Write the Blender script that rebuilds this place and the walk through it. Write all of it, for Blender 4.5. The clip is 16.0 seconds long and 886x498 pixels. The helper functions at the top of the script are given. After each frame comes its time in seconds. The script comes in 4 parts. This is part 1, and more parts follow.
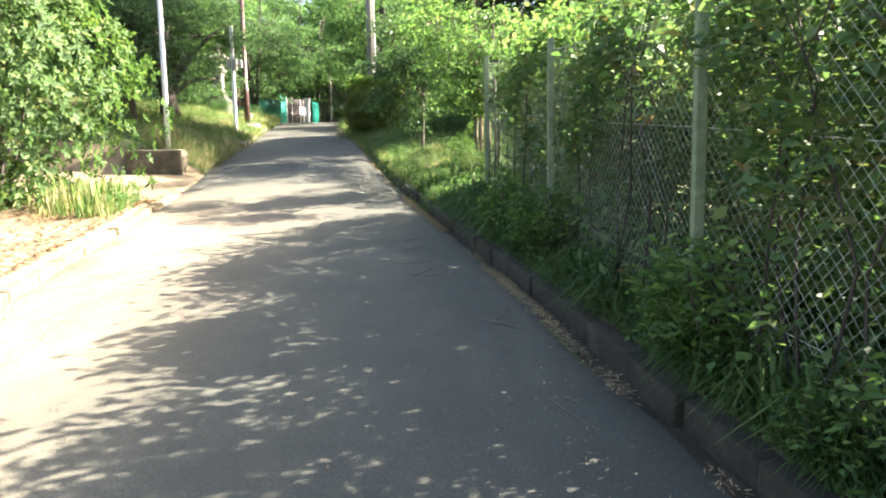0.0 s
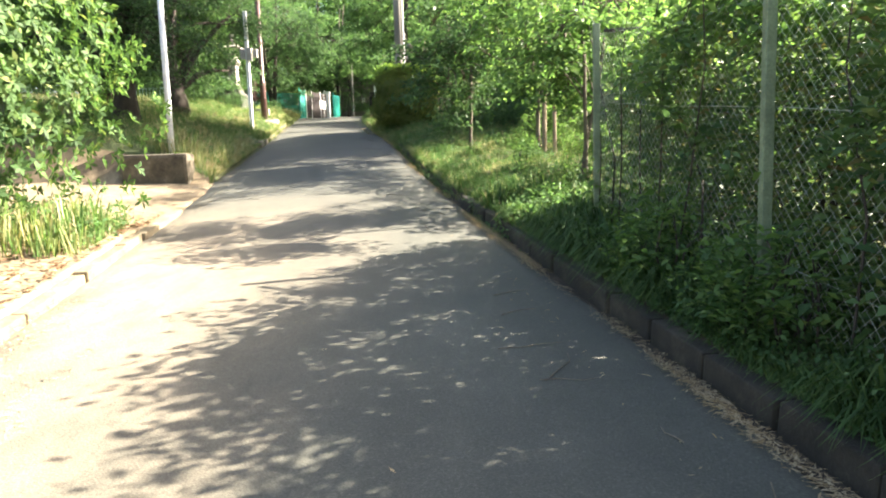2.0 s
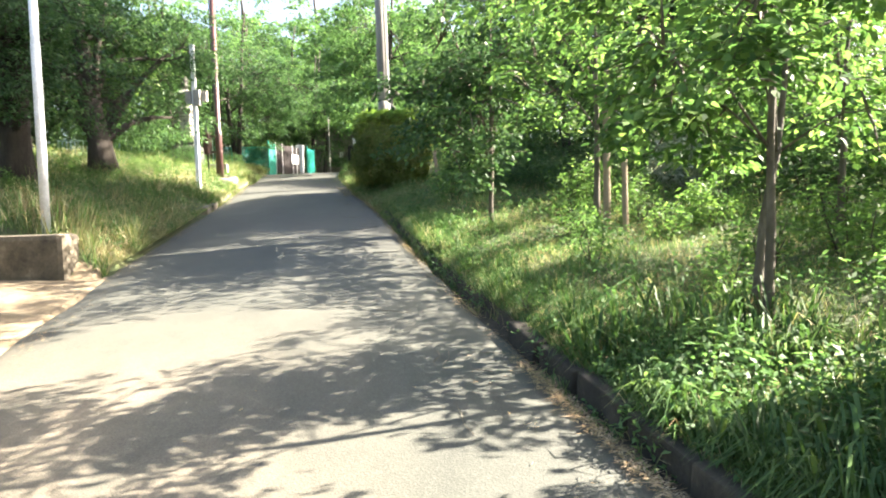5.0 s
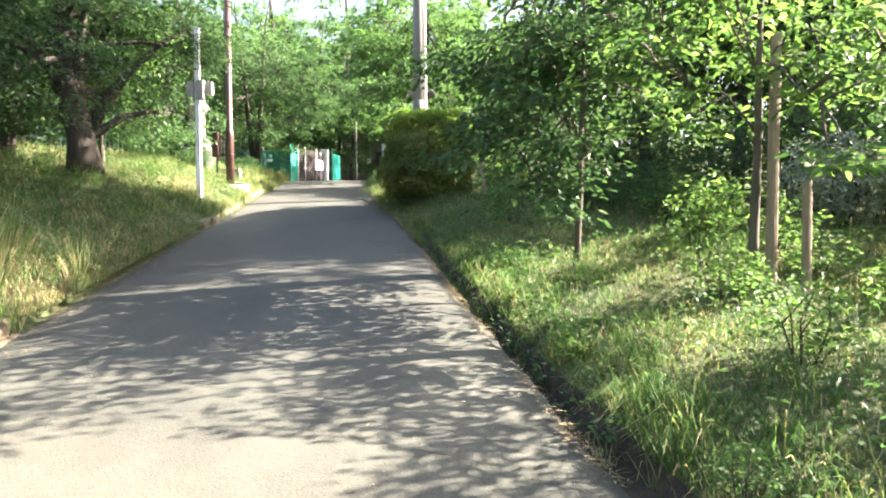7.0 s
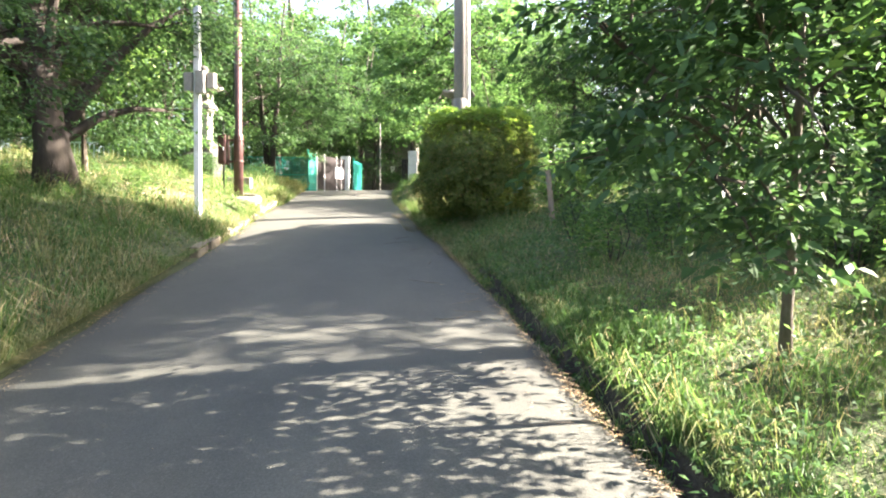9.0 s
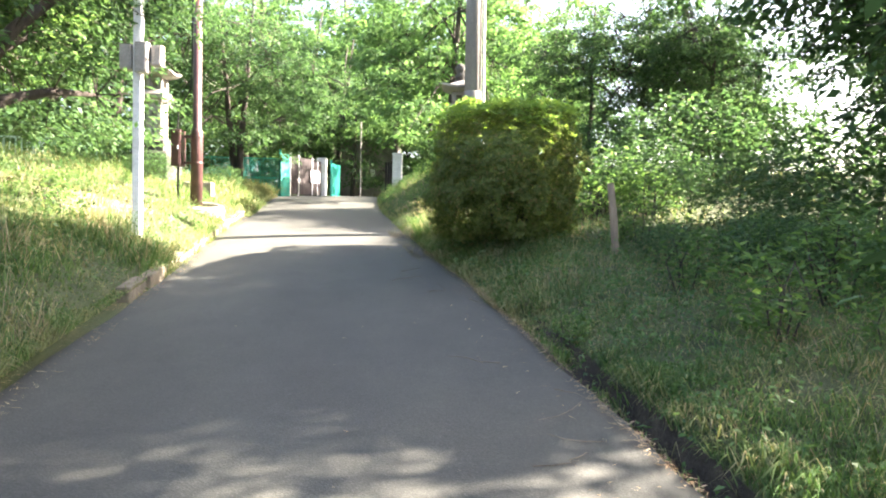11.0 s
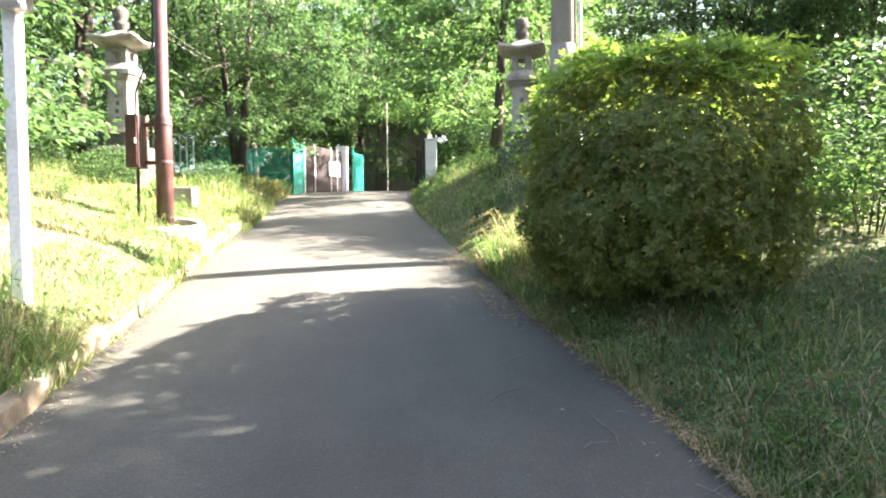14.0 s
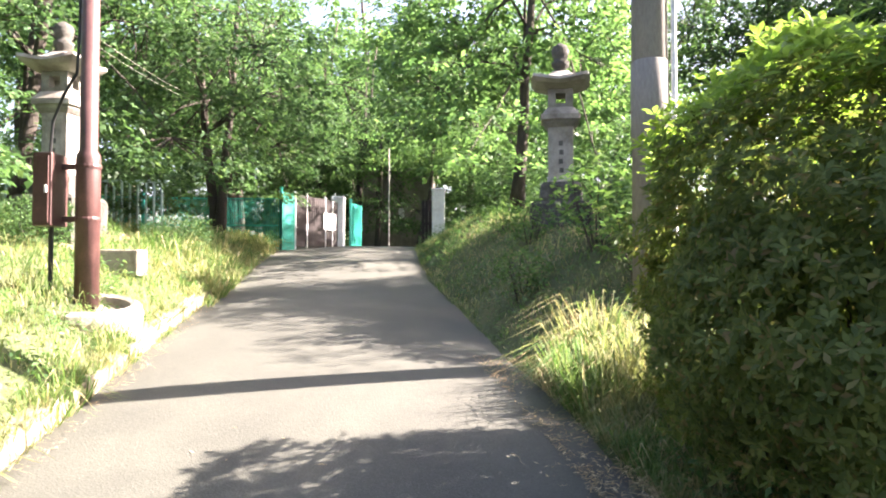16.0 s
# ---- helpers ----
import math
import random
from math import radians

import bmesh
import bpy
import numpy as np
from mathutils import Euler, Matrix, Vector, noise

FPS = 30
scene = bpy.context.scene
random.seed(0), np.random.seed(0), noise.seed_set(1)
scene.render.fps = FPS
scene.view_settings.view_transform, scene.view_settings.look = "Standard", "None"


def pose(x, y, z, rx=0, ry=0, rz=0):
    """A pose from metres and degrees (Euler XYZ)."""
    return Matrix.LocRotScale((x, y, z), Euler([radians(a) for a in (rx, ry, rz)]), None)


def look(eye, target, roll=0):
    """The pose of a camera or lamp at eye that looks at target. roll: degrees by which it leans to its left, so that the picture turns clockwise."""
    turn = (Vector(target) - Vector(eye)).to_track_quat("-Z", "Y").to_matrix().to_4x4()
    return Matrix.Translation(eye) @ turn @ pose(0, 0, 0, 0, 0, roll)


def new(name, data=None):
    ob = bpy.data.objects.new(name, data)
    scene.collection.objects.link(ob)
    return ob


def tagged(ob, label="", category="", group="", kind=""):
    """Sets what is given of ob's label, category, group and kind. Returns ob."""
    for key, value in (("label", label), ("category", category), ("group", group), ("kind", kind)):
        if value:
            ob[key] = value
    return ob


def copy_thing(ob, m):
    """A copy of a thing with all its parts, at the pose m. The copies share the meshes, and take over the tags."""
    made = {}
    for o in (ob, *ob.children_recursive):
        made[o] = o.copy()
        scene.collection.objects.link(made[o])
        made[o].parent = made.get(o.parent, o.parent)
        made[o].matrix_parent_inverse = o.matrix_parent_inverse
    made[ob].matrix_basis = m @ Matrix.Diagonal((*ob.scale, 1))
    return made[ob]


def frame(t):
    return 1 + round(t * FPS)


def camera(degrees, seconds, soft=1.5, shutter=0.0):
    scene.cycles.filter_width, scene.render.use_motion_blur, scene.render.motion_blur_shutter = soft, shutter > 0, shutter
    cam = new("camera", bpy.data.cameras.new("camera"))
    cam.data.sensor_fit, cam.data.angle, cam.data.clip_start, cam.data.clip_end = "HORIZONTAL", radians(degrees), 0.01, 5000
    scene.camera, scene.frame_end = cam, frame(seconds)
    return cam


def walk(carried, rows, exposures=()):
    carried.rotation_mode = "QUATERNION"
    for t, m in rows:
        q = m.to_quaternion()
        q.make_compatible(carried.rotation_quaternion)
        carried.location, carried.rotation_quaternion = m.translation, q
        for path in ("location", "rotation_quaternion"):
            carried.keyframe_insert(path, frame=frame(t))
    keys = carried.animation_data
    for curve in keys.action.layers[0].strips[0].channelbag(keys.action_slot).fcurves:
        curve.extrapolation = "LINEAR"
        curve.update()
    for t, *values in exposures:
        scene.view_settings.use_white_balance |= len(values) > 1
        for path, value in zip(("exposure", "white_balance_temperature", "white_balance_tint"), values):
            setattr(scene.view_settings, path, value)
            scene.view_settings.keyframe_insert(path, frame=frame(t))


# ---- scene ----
cam = camera(66.1, 16.0, 2.0)
METRES, EYE, TILT, LEAN, TURN = 22.0, 1.5, 0.0, 0.0, 0.0
ROWS = [
    (0.0, 0.0, 0.0, 0.0, -0.11, -6.33, 0.98),
    (0.5, -0.0087, 0.0303, 0.0026, 4.04, -7.27, 1.52),
    (1.0, -0.0139, 0.0595, 0.0054, 0.69, -7.12, 0.86),
    (1.5, -0.0243, 0.0885, 0.0083, 3.25, -6.75, 0.99),
    (2.0, -0.0315, 0.1152, 0.0111, 1.32, -6.96, 1.79),
    (2.5, -0.0375, 0.1458, 0.0151, 2.31, -4.02, 3.38),
    (3.0, -0.0406, 0.1763, 0.0172, -1.75, -3.56, 3.4),
    (3.5, -0.0443, 0.211, 0.0196, -3.33, -3.38, 3.34),
    (6.0, -0.0605, 0.3765, 0.0357, 1.08, -2.18, 1.22),
    (6.5, -0.0644, 0.4095, 0.0387, 0.81, -2.0, 1.01),
    (7.0, -0.0717, 0.4402, 0.0425, 1.68, -1.84, 0.38),
    (7.5, -0.0791, 0.4723, 0.0457, 4.63, -1.86, 0.67),
    (8.0, -0.0874, 0.5009, 0.0495, 5.44, -1.67, 1.0),
    (8.5, -0.0948, 0.5328, 0.053, 4.36, -1.45, 0.86),
    (9.0, -0.1032, 0.5615, 0.0565, 3.02, -1.21, -0.21),
    (9.5, -0.1112, 0.5952, 0.0598, 0.91, -1.25, -0.72),
    (12.0, -0.1522, 0.7412, 0.0795, -0.01, -0.83, -1.0),
    (12.5, -0.1553, 0.7722, 0.0825, -0.76, -1.25, -0.8),
    (13.0, -0.1625, 0.8003, 0.0869, -0.36, -2.15, -0.61),
    (13.5, -0.1646, 0.8308, 0.0915, -0.62, -2.41, 0.12),
    (14.0, -0.1732, 0.8592, 0.0956, 2.21, -2.4, 0.54),
    (14.5, -0.1757, 0.8895, 0.0989, 1.37, -1.25, 1.19),
    (15.0, -0.1827, 0.9173, 0.1024, 1.89, -1.07, 0.97),
    (15.5, -0.1839, 0.9435, 0.1064, -0.25, 1.37, 0.7),
    (16.0, -0.1924, 0.9706, 0.1097, 1.89, 1.71, 0.01),
]
EXPOSURES = [(0.0, 3.4, 7200, 14), (2.0, 3.27, 7200, 14), (3.0, 3.29, 7150, 13), (3.5, 3.48, 7050, 12), (6.0, 3.44, 7000, 16), (9.5, 3.8, 7000, 19), (12.5, 4.06, 7050, 22), (14.5, 3.94, 7000, 23), (16.0, 3.65, 6950, 26)]
walk(cam, [(t, pose(0, 0, EYE, TILT, LEAN, TURN) @ pose(METRES * x, METRES * y, METRES * z, 90 + pitch, roll, yaw)) for t, x, y, z, yaw, pitch, roll in ROWS], EXPOSURES)

# ---- world and sun ----
SUN_ELEVATION = 34.0
SUN_DIRECTION = Vector((0.968, 0.25, 0)).normalized()
world = bpy.data.worlds.new("world")
scene.world = world
world.use_nodes = True
wn = world.node_tree.nodes
sky = wn.new("ShaderNodeTexSky")
sky.sky_type, sky.sun_disc = "NISHITA", False
sky.sun_elevation = radians(SUN_ELEVATION)
sky.sun_rotation = math.atan2(SUN_DIRECTION.x, SUN_DIRECTION.y)
sky.dust_density = 3.5
world.node_tree.links.new(sky.outputs[0], wn["Background"].inputs[0])
wn["Background"].inputs[1].default_value = 0.069
sun_data = bpy.data.lights.new("sun", "SUN")
sun_data.energy, sun_data.angle, sun_data.color = 5.0, radians(0.55), (1.0, 0.95, 0.86)
sun = new("sun", sun_data)
sun.matrix_world = look((40, 10, 30), Vector((40, 10, 30)) - SUN_DIRECTION - Vector((0, 0, math.tan(radians(SUN_ELEVATION)))))


# ---- materials ----
def material(name, roughness=0.8, metallic=0.0):
    m = bpy.data.materials.new(name)
    m.use_nodes = True
    b = m.node_tree.nodes["Principled BSDF"]
    b.inputs["Roughness"].default_value, b.inputs["Metallic"].default_value = roughness, metallic
    return m, m.node_tree.nodes, m.node_tree.links, b


def noise_node(n, l, scale, detail=4.0, rough=0.6, stretch=None):
    co = n.new("ShaderNodeNewGeometry").outputs["Position"]
    if stretch:
        mp = n.new("ShaderNodeMapping")
        mp.inputs["Scale"].default_value = stretch
        l.new(co, mp.inputs["Vector"])
        co = mp.outputs[0]
    t = n.new("ShaderNodeTexNoise")
    t.inputs["Scale"].default_value, t.inputs["Detail"].default_value, t.inputs["Roughness"].default_value = scale, detail, rough
    l.new(co, t.inputs["Vector"])
    return t.outputs["Fac"]


def ramp(n, l, fac, stops):
    r = n.new("ShaderNodeValToRGB")
    e = r.color_ramp.elements
    while len(e) < len(stops):
        e.new(0.5)
    for item, (p, c) in zip(e, stops):
        item.position, item.color = p, (*c, 1)
    l.new(fac, r.inputs[0])
    return r.outputs[0]


def mix(n, l, fac, a, b, mode="MIX"):
    x = n.new("ShaderNodeMix")
    x.data_type, x.blend_type = "RGBA", mode
    for sock, v in ((x.inputs["Factor"], fac), (x.inputs["A"], a), (x.inputs["B"], b)):
        if isinstance(v, bpy.types.NodeSocket):
            l.new(v, sock)
        else:
            sock.default_value = v if isinstance(v, (int, float)) else (*v, 1)
    return x.outputs["Result"]


def bump(n, l, b, height, strength=0.3, distance=0.02):
    x = n.new("ShaderNodeBump")
    x.inputs["Strength"].default_value, x.inputs["Distance"].default_value = strength, distance
    l.new(height, x.inputs["Height"])
    l.new(x.outputs[0], b.inputs["Normal"])


def surface(name, c1, c2, c3, big=1.5, fine=40.0, roughness=0.85, bumps=0.4, depth=0.01, metallic=0.0, stretch=None):
    """Mottled surface: stains at one scale, grain at another, fine relief."""
    m, n, l, b = material(name, roughness, metallic)
    a = noise_node(n, l, big, 5, 0.65, stretch)
    g = noise_node(n, l, fine, 4, 0.7, stretch)
    col = ramp(n, l, a, [(0.3, c1), (0.55, c2), (0.75, c3)])
    col = mix(n, l, 0.55, col, ramp(n, l, g, [(0.3, (0.55, 0.55, 0.55)), (0.7, (1.3, 1.3, 1.3))]), "MULTIPLY")
    l.new(col, b.inputs["Base Color"])
    bump(n, l, b, g, bumps, depth)
    return m


def leaf_material(name, stops, translucency=0.45, roughness=0.45, patch=0.6, dry=None):
    """Thin leaf: each leaf takes its own tone, crowns vary in patches, light passes through."""
    m, n, l, b = material(name, roughness)
    r = n.new("ShaderNodeNewGeometry").outputs["Random Per Island"]
    col = ramp(n, l, r, [(p, (c[0], c[1], min(0.9, c[2] * 1.16))) for p, c in stops])
    p = noise_node(n, l, patch, 3)
    col = mix(n, l, 0.6, col, ramp(n, l, p, [(0.3, (0.65, 0.7, 0.7)), (0.7, (1.25, 1.15, 0.9))]), "MULTIPLY")
    if dry:
        d = noise_node(n, l, 1.3, 4, 0.65)
        col = mix(n, l, ramp(n, l, d, [(0.46, (0.0, 0.0, 0.0)), (0.6, (0.65, 0.65, 0.65))]), col, mix(n, l, r, dry, (0.4, 0.34, 0.19)))
    l.new(col, b.inputs["Base Color"])
    b.inputs["Specular IOR Level"].default_value = 0.18
    tr = n.new("ShaderNodeBsdfTranslucent")
    tc = mix(n, l, 1.0, col, (1.3, 1.4, 0.9), "MULTIPLY")
    l.new(tc, tr.inputs["Color"])
    ms = n.new("ShaderNodeMixShader")
    ms.inputs[0].default_value = translucency
    l.new(b.outputs[0], ms.inputs[1])
    l.new(tr.outputs[0], ms.inputs[2])
    l.new(ms.outputs[0], n["Material Output"].inputs["Surface"])
    return m


def asphalt_material():
    m, n, l, b = material("asphalt", 0.8)
    worn = noise_node(n, l, 0.55, 5, 0.6, (1.0, 0.35, 1.0))
    stain = noise_node(n, l, 2.3, 6, 0.7)
    grain = noise_node(n, l, 75, 4, 0.85)
    col = ramp(n, l, worn, [(0.3, (0.042, 0.0445, 0.036)), (0.55, (0.06, 0.0635, 0.051)), (0.75, (0.094, 0.096, 0.077))])
    col = mix(n, l, 0.5, col, ramp(n, l, stain, [(0.3, (0.72, 0.72, 0.72)), (0.7, (1.2, 1.18, 1.14))]), "MULTIPLY")
    col = mix(n, l, 0.8, col, ramp(n, l, grain, [(0.3, (0.4, 0.4, 0.4)), (0.58, (1.1, 1.1, 1.1)), (0.72, (2.4, 2.35, 2.3))]), "MULTIPLY")
    # sand blown from the yard, lightened to carry sunlit brightness in the colour too
    where = n.new("ShaderNodeSeparateXYZ")
    l.new(n.new("ShaderNodeNewGeometry").outputs["Position"], where.inputs[0])
    across, along = n.new("ShaderNodeMapRange"), n.new("ShaderNodeMapRange")
    for node, source, a, z in ((across, "X", -1.2, -3.5), (along, "Y", 13.5, 9.0)):
        l.new(where.outputs[source], node.inputs["Value"])
        node.inputs["From Min"].default_value = a
        node.inputs["From Max"].default_value = z
    sand_and_sun = n.new("ShaderNodeMath")
    sand_and_sun.operation = "MULTIPLY"
    l.new(across.outputs[0], sand_and_sun.inputs[0])
    l.new(along.outputs[0], sand_and_sun.inputs[1])
    sunlit_drift = mix(n, l, 1.0, sand_and_sun.outputs[0], ramp(n, l, noise_node(n, l, 1.7, 6, 0.75, (1.0, 0.5, 1.0)), [(0.35, (0.25, 0.25, 0.25)), (0.65, (1.0, 1.0, 1.0))]), "MULTIPLY")
    col = mix(n, l, sunlit_drift, col, ramp(n, l, grain, [(0.3, (0.13, 0.1, 0.065)), (0.7, (0.34, 0.28, 0.2))]))
    l.new(col, b.inputs["Base Color"])
    v = n.new("ShaderNodeTexVoronoi")
    v.inputs["Scale"].default_value = 85
    l.new(n.new("ShaderNodeNewGeometry").outputs["Position"], v.inputs["Vector"])
    bump(n, l, b, v.outputs["Distance"], 0.35, 0.005)
    return m


ASPHALT = asphalt_material()
CONCRETE = surface("kerb_concrete", (0.16, 0.14, 0.1), (0.28, 0.26, 0.21), (0.4, 0.37, 0.31), 4, 45, 0.9, 0.5)
YARD_KERB = surface("dirty_kerb", (0.085, 0.068, 0.04), (0.155, 0.128, 0.08), (0.25, 0.21, 0.14), 5, 40, 0.95, 0.8)
BANK_KERB = surface("stained_kerb", (0.1, 0.085, 0.055), (0.2, 0.175, 0.12), (0.33, 0.3, 0.225), 4, 45, 0.95, 0.7)
BLOCK_STONE = surface("weathered_block", (0.045, 0.037, 0.025), (0.1, 0.084, 0.058), (0.19, 0.16, 0.115), 5, 45, 0.95, 0.8)
# much darker and browner than the other kerb materials
DARK_CONCRETE = surface("dark_brown_concrete", (0.014, 0.012, 0.008), (0.032, 0.027, 0.019), (0.075, 0.062, 0.042), 4.5, 45, 0.95, 0.7)
GRANITE = surface("granite", (0.085, 0.08, 0.068), (0.18, 0.17, 0.148), (0.31, 0.295, 0.26), 3.5, 70, 0.85, 0.5)
SOIL = surface("grassy_soil", (0.035, 0.05, 0.018), (0.065, 0.085, 0.03), (0.12, 0.115, 0.05), 1.2, 30, 1.0, 1.0, 0.03)
# browner and darker than the grassy soil, for the ditch strip
DITCH_SOIL = surface("dark_ditch_soil", (0.022, 0.017, 0.011), (0.05, 0.039, 0.025), (0.11, 0.086, 0.055), 3.5, 30, 1.0, 1.0, 0.03)
ROUGH_STONE = surface("lichened_stone", (0.03, 0.03, 0.026), (0.07, 0.068, 0.058), (0.15, 0.145, 0.125), 5, 50, 0.95, 1.0, 0.02)
STAIN = surface("stained_granite", (0.12, 0.1, 0.085), (0.27, 0.255, 0.225), (0.4, 0.385, 0.35), 3.0, 70, 0.85, 0.6)
LITTER = surface("dusty_ground", (0.095, 0.07, 0.042), (0.18, 0.14, 0.085), (0.29, 0.235, 0.15), 2.6, 24, 1.0, 0.45, 0.012)
BARK = surface("bark", (0.025, 0.02, 0.016), (0.05, 0.041, 0.032), (0.09, 0.077, 0.06), 6, 40, 0.95, 1.0, 0.03, 0.0, (1, 1, 0.25))
PALE_BARK = surface("pale_bark", (0.1, 0.08, 0.055), (0.17, 0.14, 0.1), (0.24, 0.2, 0.15), 8, 60, 0.9, 0.8, 0.015, 0.0, (1, 1, 0.3))
YOUNG_BARK = surface("young_bark", (0.05, 0.042, 0.03), (0.095, 0.08, 0.058), (0.15, 0.13, 0.1), 8, 60, 0.9, 0.8, 0.015, 0.0, (1, 1, 0.3))
STAKE = surface("weathered_wood", (0.16, 0.12, 0.085), (0.26, 0.2, 0.14), (0.34, 0.27, 0.2), 9, 50, 0.9, 0.7, 0.01, 0.0, (1, 1, 0.12))
POLE_CONCRETE = surface("pole_concrete", (0.125, 0.118, 0.108), (0.19, 0.18, 0.165), (0.26, 0.25, 0.23), 2, 70, 0.85, 0.3, 0.005, 0.0, (1, 1, 0.25))
WHITE_PAINT = surface("white_paint", (0.6, 0.6, 0.6), (0.72, 0.73, 0.74), (0.78, 0.78, 0.78), 3, 30, 0.5, 0.1, 0.004)
POLE_GREY = surface("galvanised_grey", (0.5, 0.52, 0.55), (0.6, 0.62, 0.66), (0.68, 0.7, 0.73), 4, 40, 0.5, 0.15, 0.004)
BROWN_PAINT = surface("brown_paint", (0.045, 0.02, 0.018), (0.07, 0.032, 0.029), (0.11, 0.055, 0.048), 4, 50, 0.45, 0.2, 0.004)
BOX_GREY = surface("box_grey", (0.24, 0.22, 0.2), (0.32, 0.3, 0.27), (0.4, 0.37, 0.33), 5, 50, 0.6, 0.2, 0.004)
POST_GREEN = surface("post_green_grey", (0.09, 0.125, 0.075), (0.15, 0.2, 0.12), (0.22, 0.27, 0.17), 7, 60, 0.6, 0.3, 0.004)
WIRE = surface("wire_galvanised", (0.2, 0.24, 0.2), (0.33, 0.37, 0.32), (0.5, 0.53, 0.48), 8, 80, 0.5, 0.1, 0.002)
GREEN_PAINT = surface("green_paint", (0.0, 0.24, 0.19), (0.005, 0.33, 0.26), (0.02, 0.4, 0.33), 3, 40, 0.5, 0.1, 0.004)
RAIL_TEAL = surface("pale_teal_paint", (0.3, 0.45, 0.43), (0.42, 0.58, 0.56), (0.5, 0.66, 0.63), 3, 40, 0.5, 0.1, 0.004)
SLAT_BROWN = surface("slat_brown", (0.016, 0.012, 0.012), (0.025, 0.019, 0.018), (0.036, 0.028, 0.026), 4, 40, 0.9, 0.1, 0.004)
DARK_WALL = surface("dark_wall", (0.11, 0.1, 0.087), (0.17, 0.156, 0.137), (0.23, 0.213, 0.19), 1.5, 30, 0.8, 0.3, 0.01)
CABLE = surface("black_cable", (0.012, 0.012, 0.012), (0.02, 0.02, 0.02), (0.03, 0.03, 0.03), 5, 60, 0.5, 0.1, 0.002)
INK = surface("dark_ink", (0.05, 0.05, 0.045), (0.08, 0.08, 0.07), (0.1, 0.1, 0.09), 5, 60, 0.9, 0.1, 0.002)
LEAF = leaf_material("broad_leaves", [(0.0, (0.052, 0.112, 0.042)), (0.5, (0.082, 0.168, 0.06)), (0.9, (0.118, 0.212, 0.078)), (1.0, (0.17, 0.26, 0.1))], 0.45, 0.5)
# darker copy of the broad leaves: the shade on these crowns is in the colour
SHADED_LEAF = leaf_material("shaded_leaves", [(0.0, (0.032, 0.07, 0.03)), (0.5, (0.052, 0.108, 0.043)), (0.9, (0.077, 0.148, 0.058)), (1.0, (0.12, 0.19, 0.075))], 0.4, 0.48)
FRESH_LEAF = leaf_material("fresh_leaves", [(0.0, (0.045, 0.1, 0.035)), (0.5, (0.088, 0.17, 0.052)), (0.92, (0.15, 0.25, 0.075)), (1.0, (0.24, 0.34, 0.11))], 0.5, 0.5)
YARD_LEAF = leaf_material("yard_leaves", [(0.0, (0.03, 0.066, 0.022)), (0.5, (0.052, 0.108, 0.034)), (0.92, (0.092, 0.16, 0.044)), (1.0, (0.16, 0.19, 0.065))], 0.36, 0.6, 1.2)
SHRUB_LEAF = leaf_material("shrub_leaves", [(0.0, (0.075, 0.112, 0.032)), (0.5, (0.12, 0.165, 0.048)), (0.86, (0.17, 0.215, 0.062)), (1.0, (0.22, 0.165, 0.075))], 0.45, 0.6, 1.4)
FENCE_LEAF = leaf_material("thicket_leaves", [(0.0, (0.045, 0.095, 0.04)), (0.5, (0.085, 0.16, 0.058)), (0.88, (0.125, 0.2, 0.07)), (0.95, (0.15, 0.12, 0.06)), (1.0, (0.17, 0.24, 0.08))], 0.37, 0.45, 1.1)
LIME_LEAF = leaf_material("lime_shoots", [(0.0, (0.13, 0.23, 0.045)), (1.0, (0.25, 0.36, 0.075))], 0.5)
GRASS = leaf_material("grass_blades", [(0.0, (0.055, 0.115, 0.03)), (0.45, (0.1, 0.185, 0.05)), (0.78, (0.155, 0.24, 0.075)), (0.86, (0.28, 0.26, 0.13)), (1.0, (0.44, 0.39, 0.23))], 0.38, 0.6, 0.8, (0.19, 0.185, 0.105))
TUFT = leaf_material("tuft_blades", [(0.0, (0.035, 0.085, 0.026)), (0.6, (0.062, 0.135, 0.038)), (1.0, (0.11, 0.2, 0.06))], 0.3, 0.5, 0.9)
# sun glints on glossy leaves, put into a pale leaf colour
GLINT_LEAF = leaf_material("sun_glint_leaves", [(0.0, (0.12, 0.17, 0.11)), (0.6, (0.24, 0.29, 0.21)), (1.0, (0.5, 0.53, 0.45))], 0.3, 0.35, 1.5)
LUSH = leaf_material("lush_blades", [(0.0, (0.035, 0.075, 0.026)), (0.6, (0.065, 0.13, 0.042)), (1.0, (0.12, 0.19, 0.06))], 0.3, 0.5, 0.9)
DEAD_LEAF = leaf_material("dead_leaves", [(0.0, (0.1, 0.055, 0.03)), (0.5, (0.2, 0.12, 0.06)), (1.0, (0.36, 0.25, 0.14))], 0.1, 0.8, 1.5)
STRAW = leaf_material("dry_straw", [(0.0, (0.26, 0.18, 0.09)), (0.5, (0.38, 0.29, 0.16)), (1.0, (0.52, 0.43, 0.27))], 0.15, 0.9, 1.5)


# ---- mesh helpers ----
def link_mesh(name, me, mat, parent=None, label=""):
    for one in (mat if isinstance(mat, (list, tuple)) else [mat]):
        me.materials.append(one)
    ob = new(name, me)
    if parent is not None:
        ob.parent = parent
    if label:
        tagged(ob, label)
    return ob


def part(name, bm, mat, parent=None, label="", smooth=False):
    me = bpy.data.meshes.new(name)
    bmesh.ops.recalc_face_normals(bm, faces=bm.faces[:])
    bm.to_mesh(me)
    bm.free()
    if smooth:
        me.shade_smooth()
    return link_mesh(name, me, mat, parent, label)


def thing(name, x, y, z, label, category, group="", kind="", turn=0.0):
    ob = new(name)
    ob.matrix_basis = pose(x, y, z, 0, 0, turn)
    return tagged(ob, label, category, group, kind)


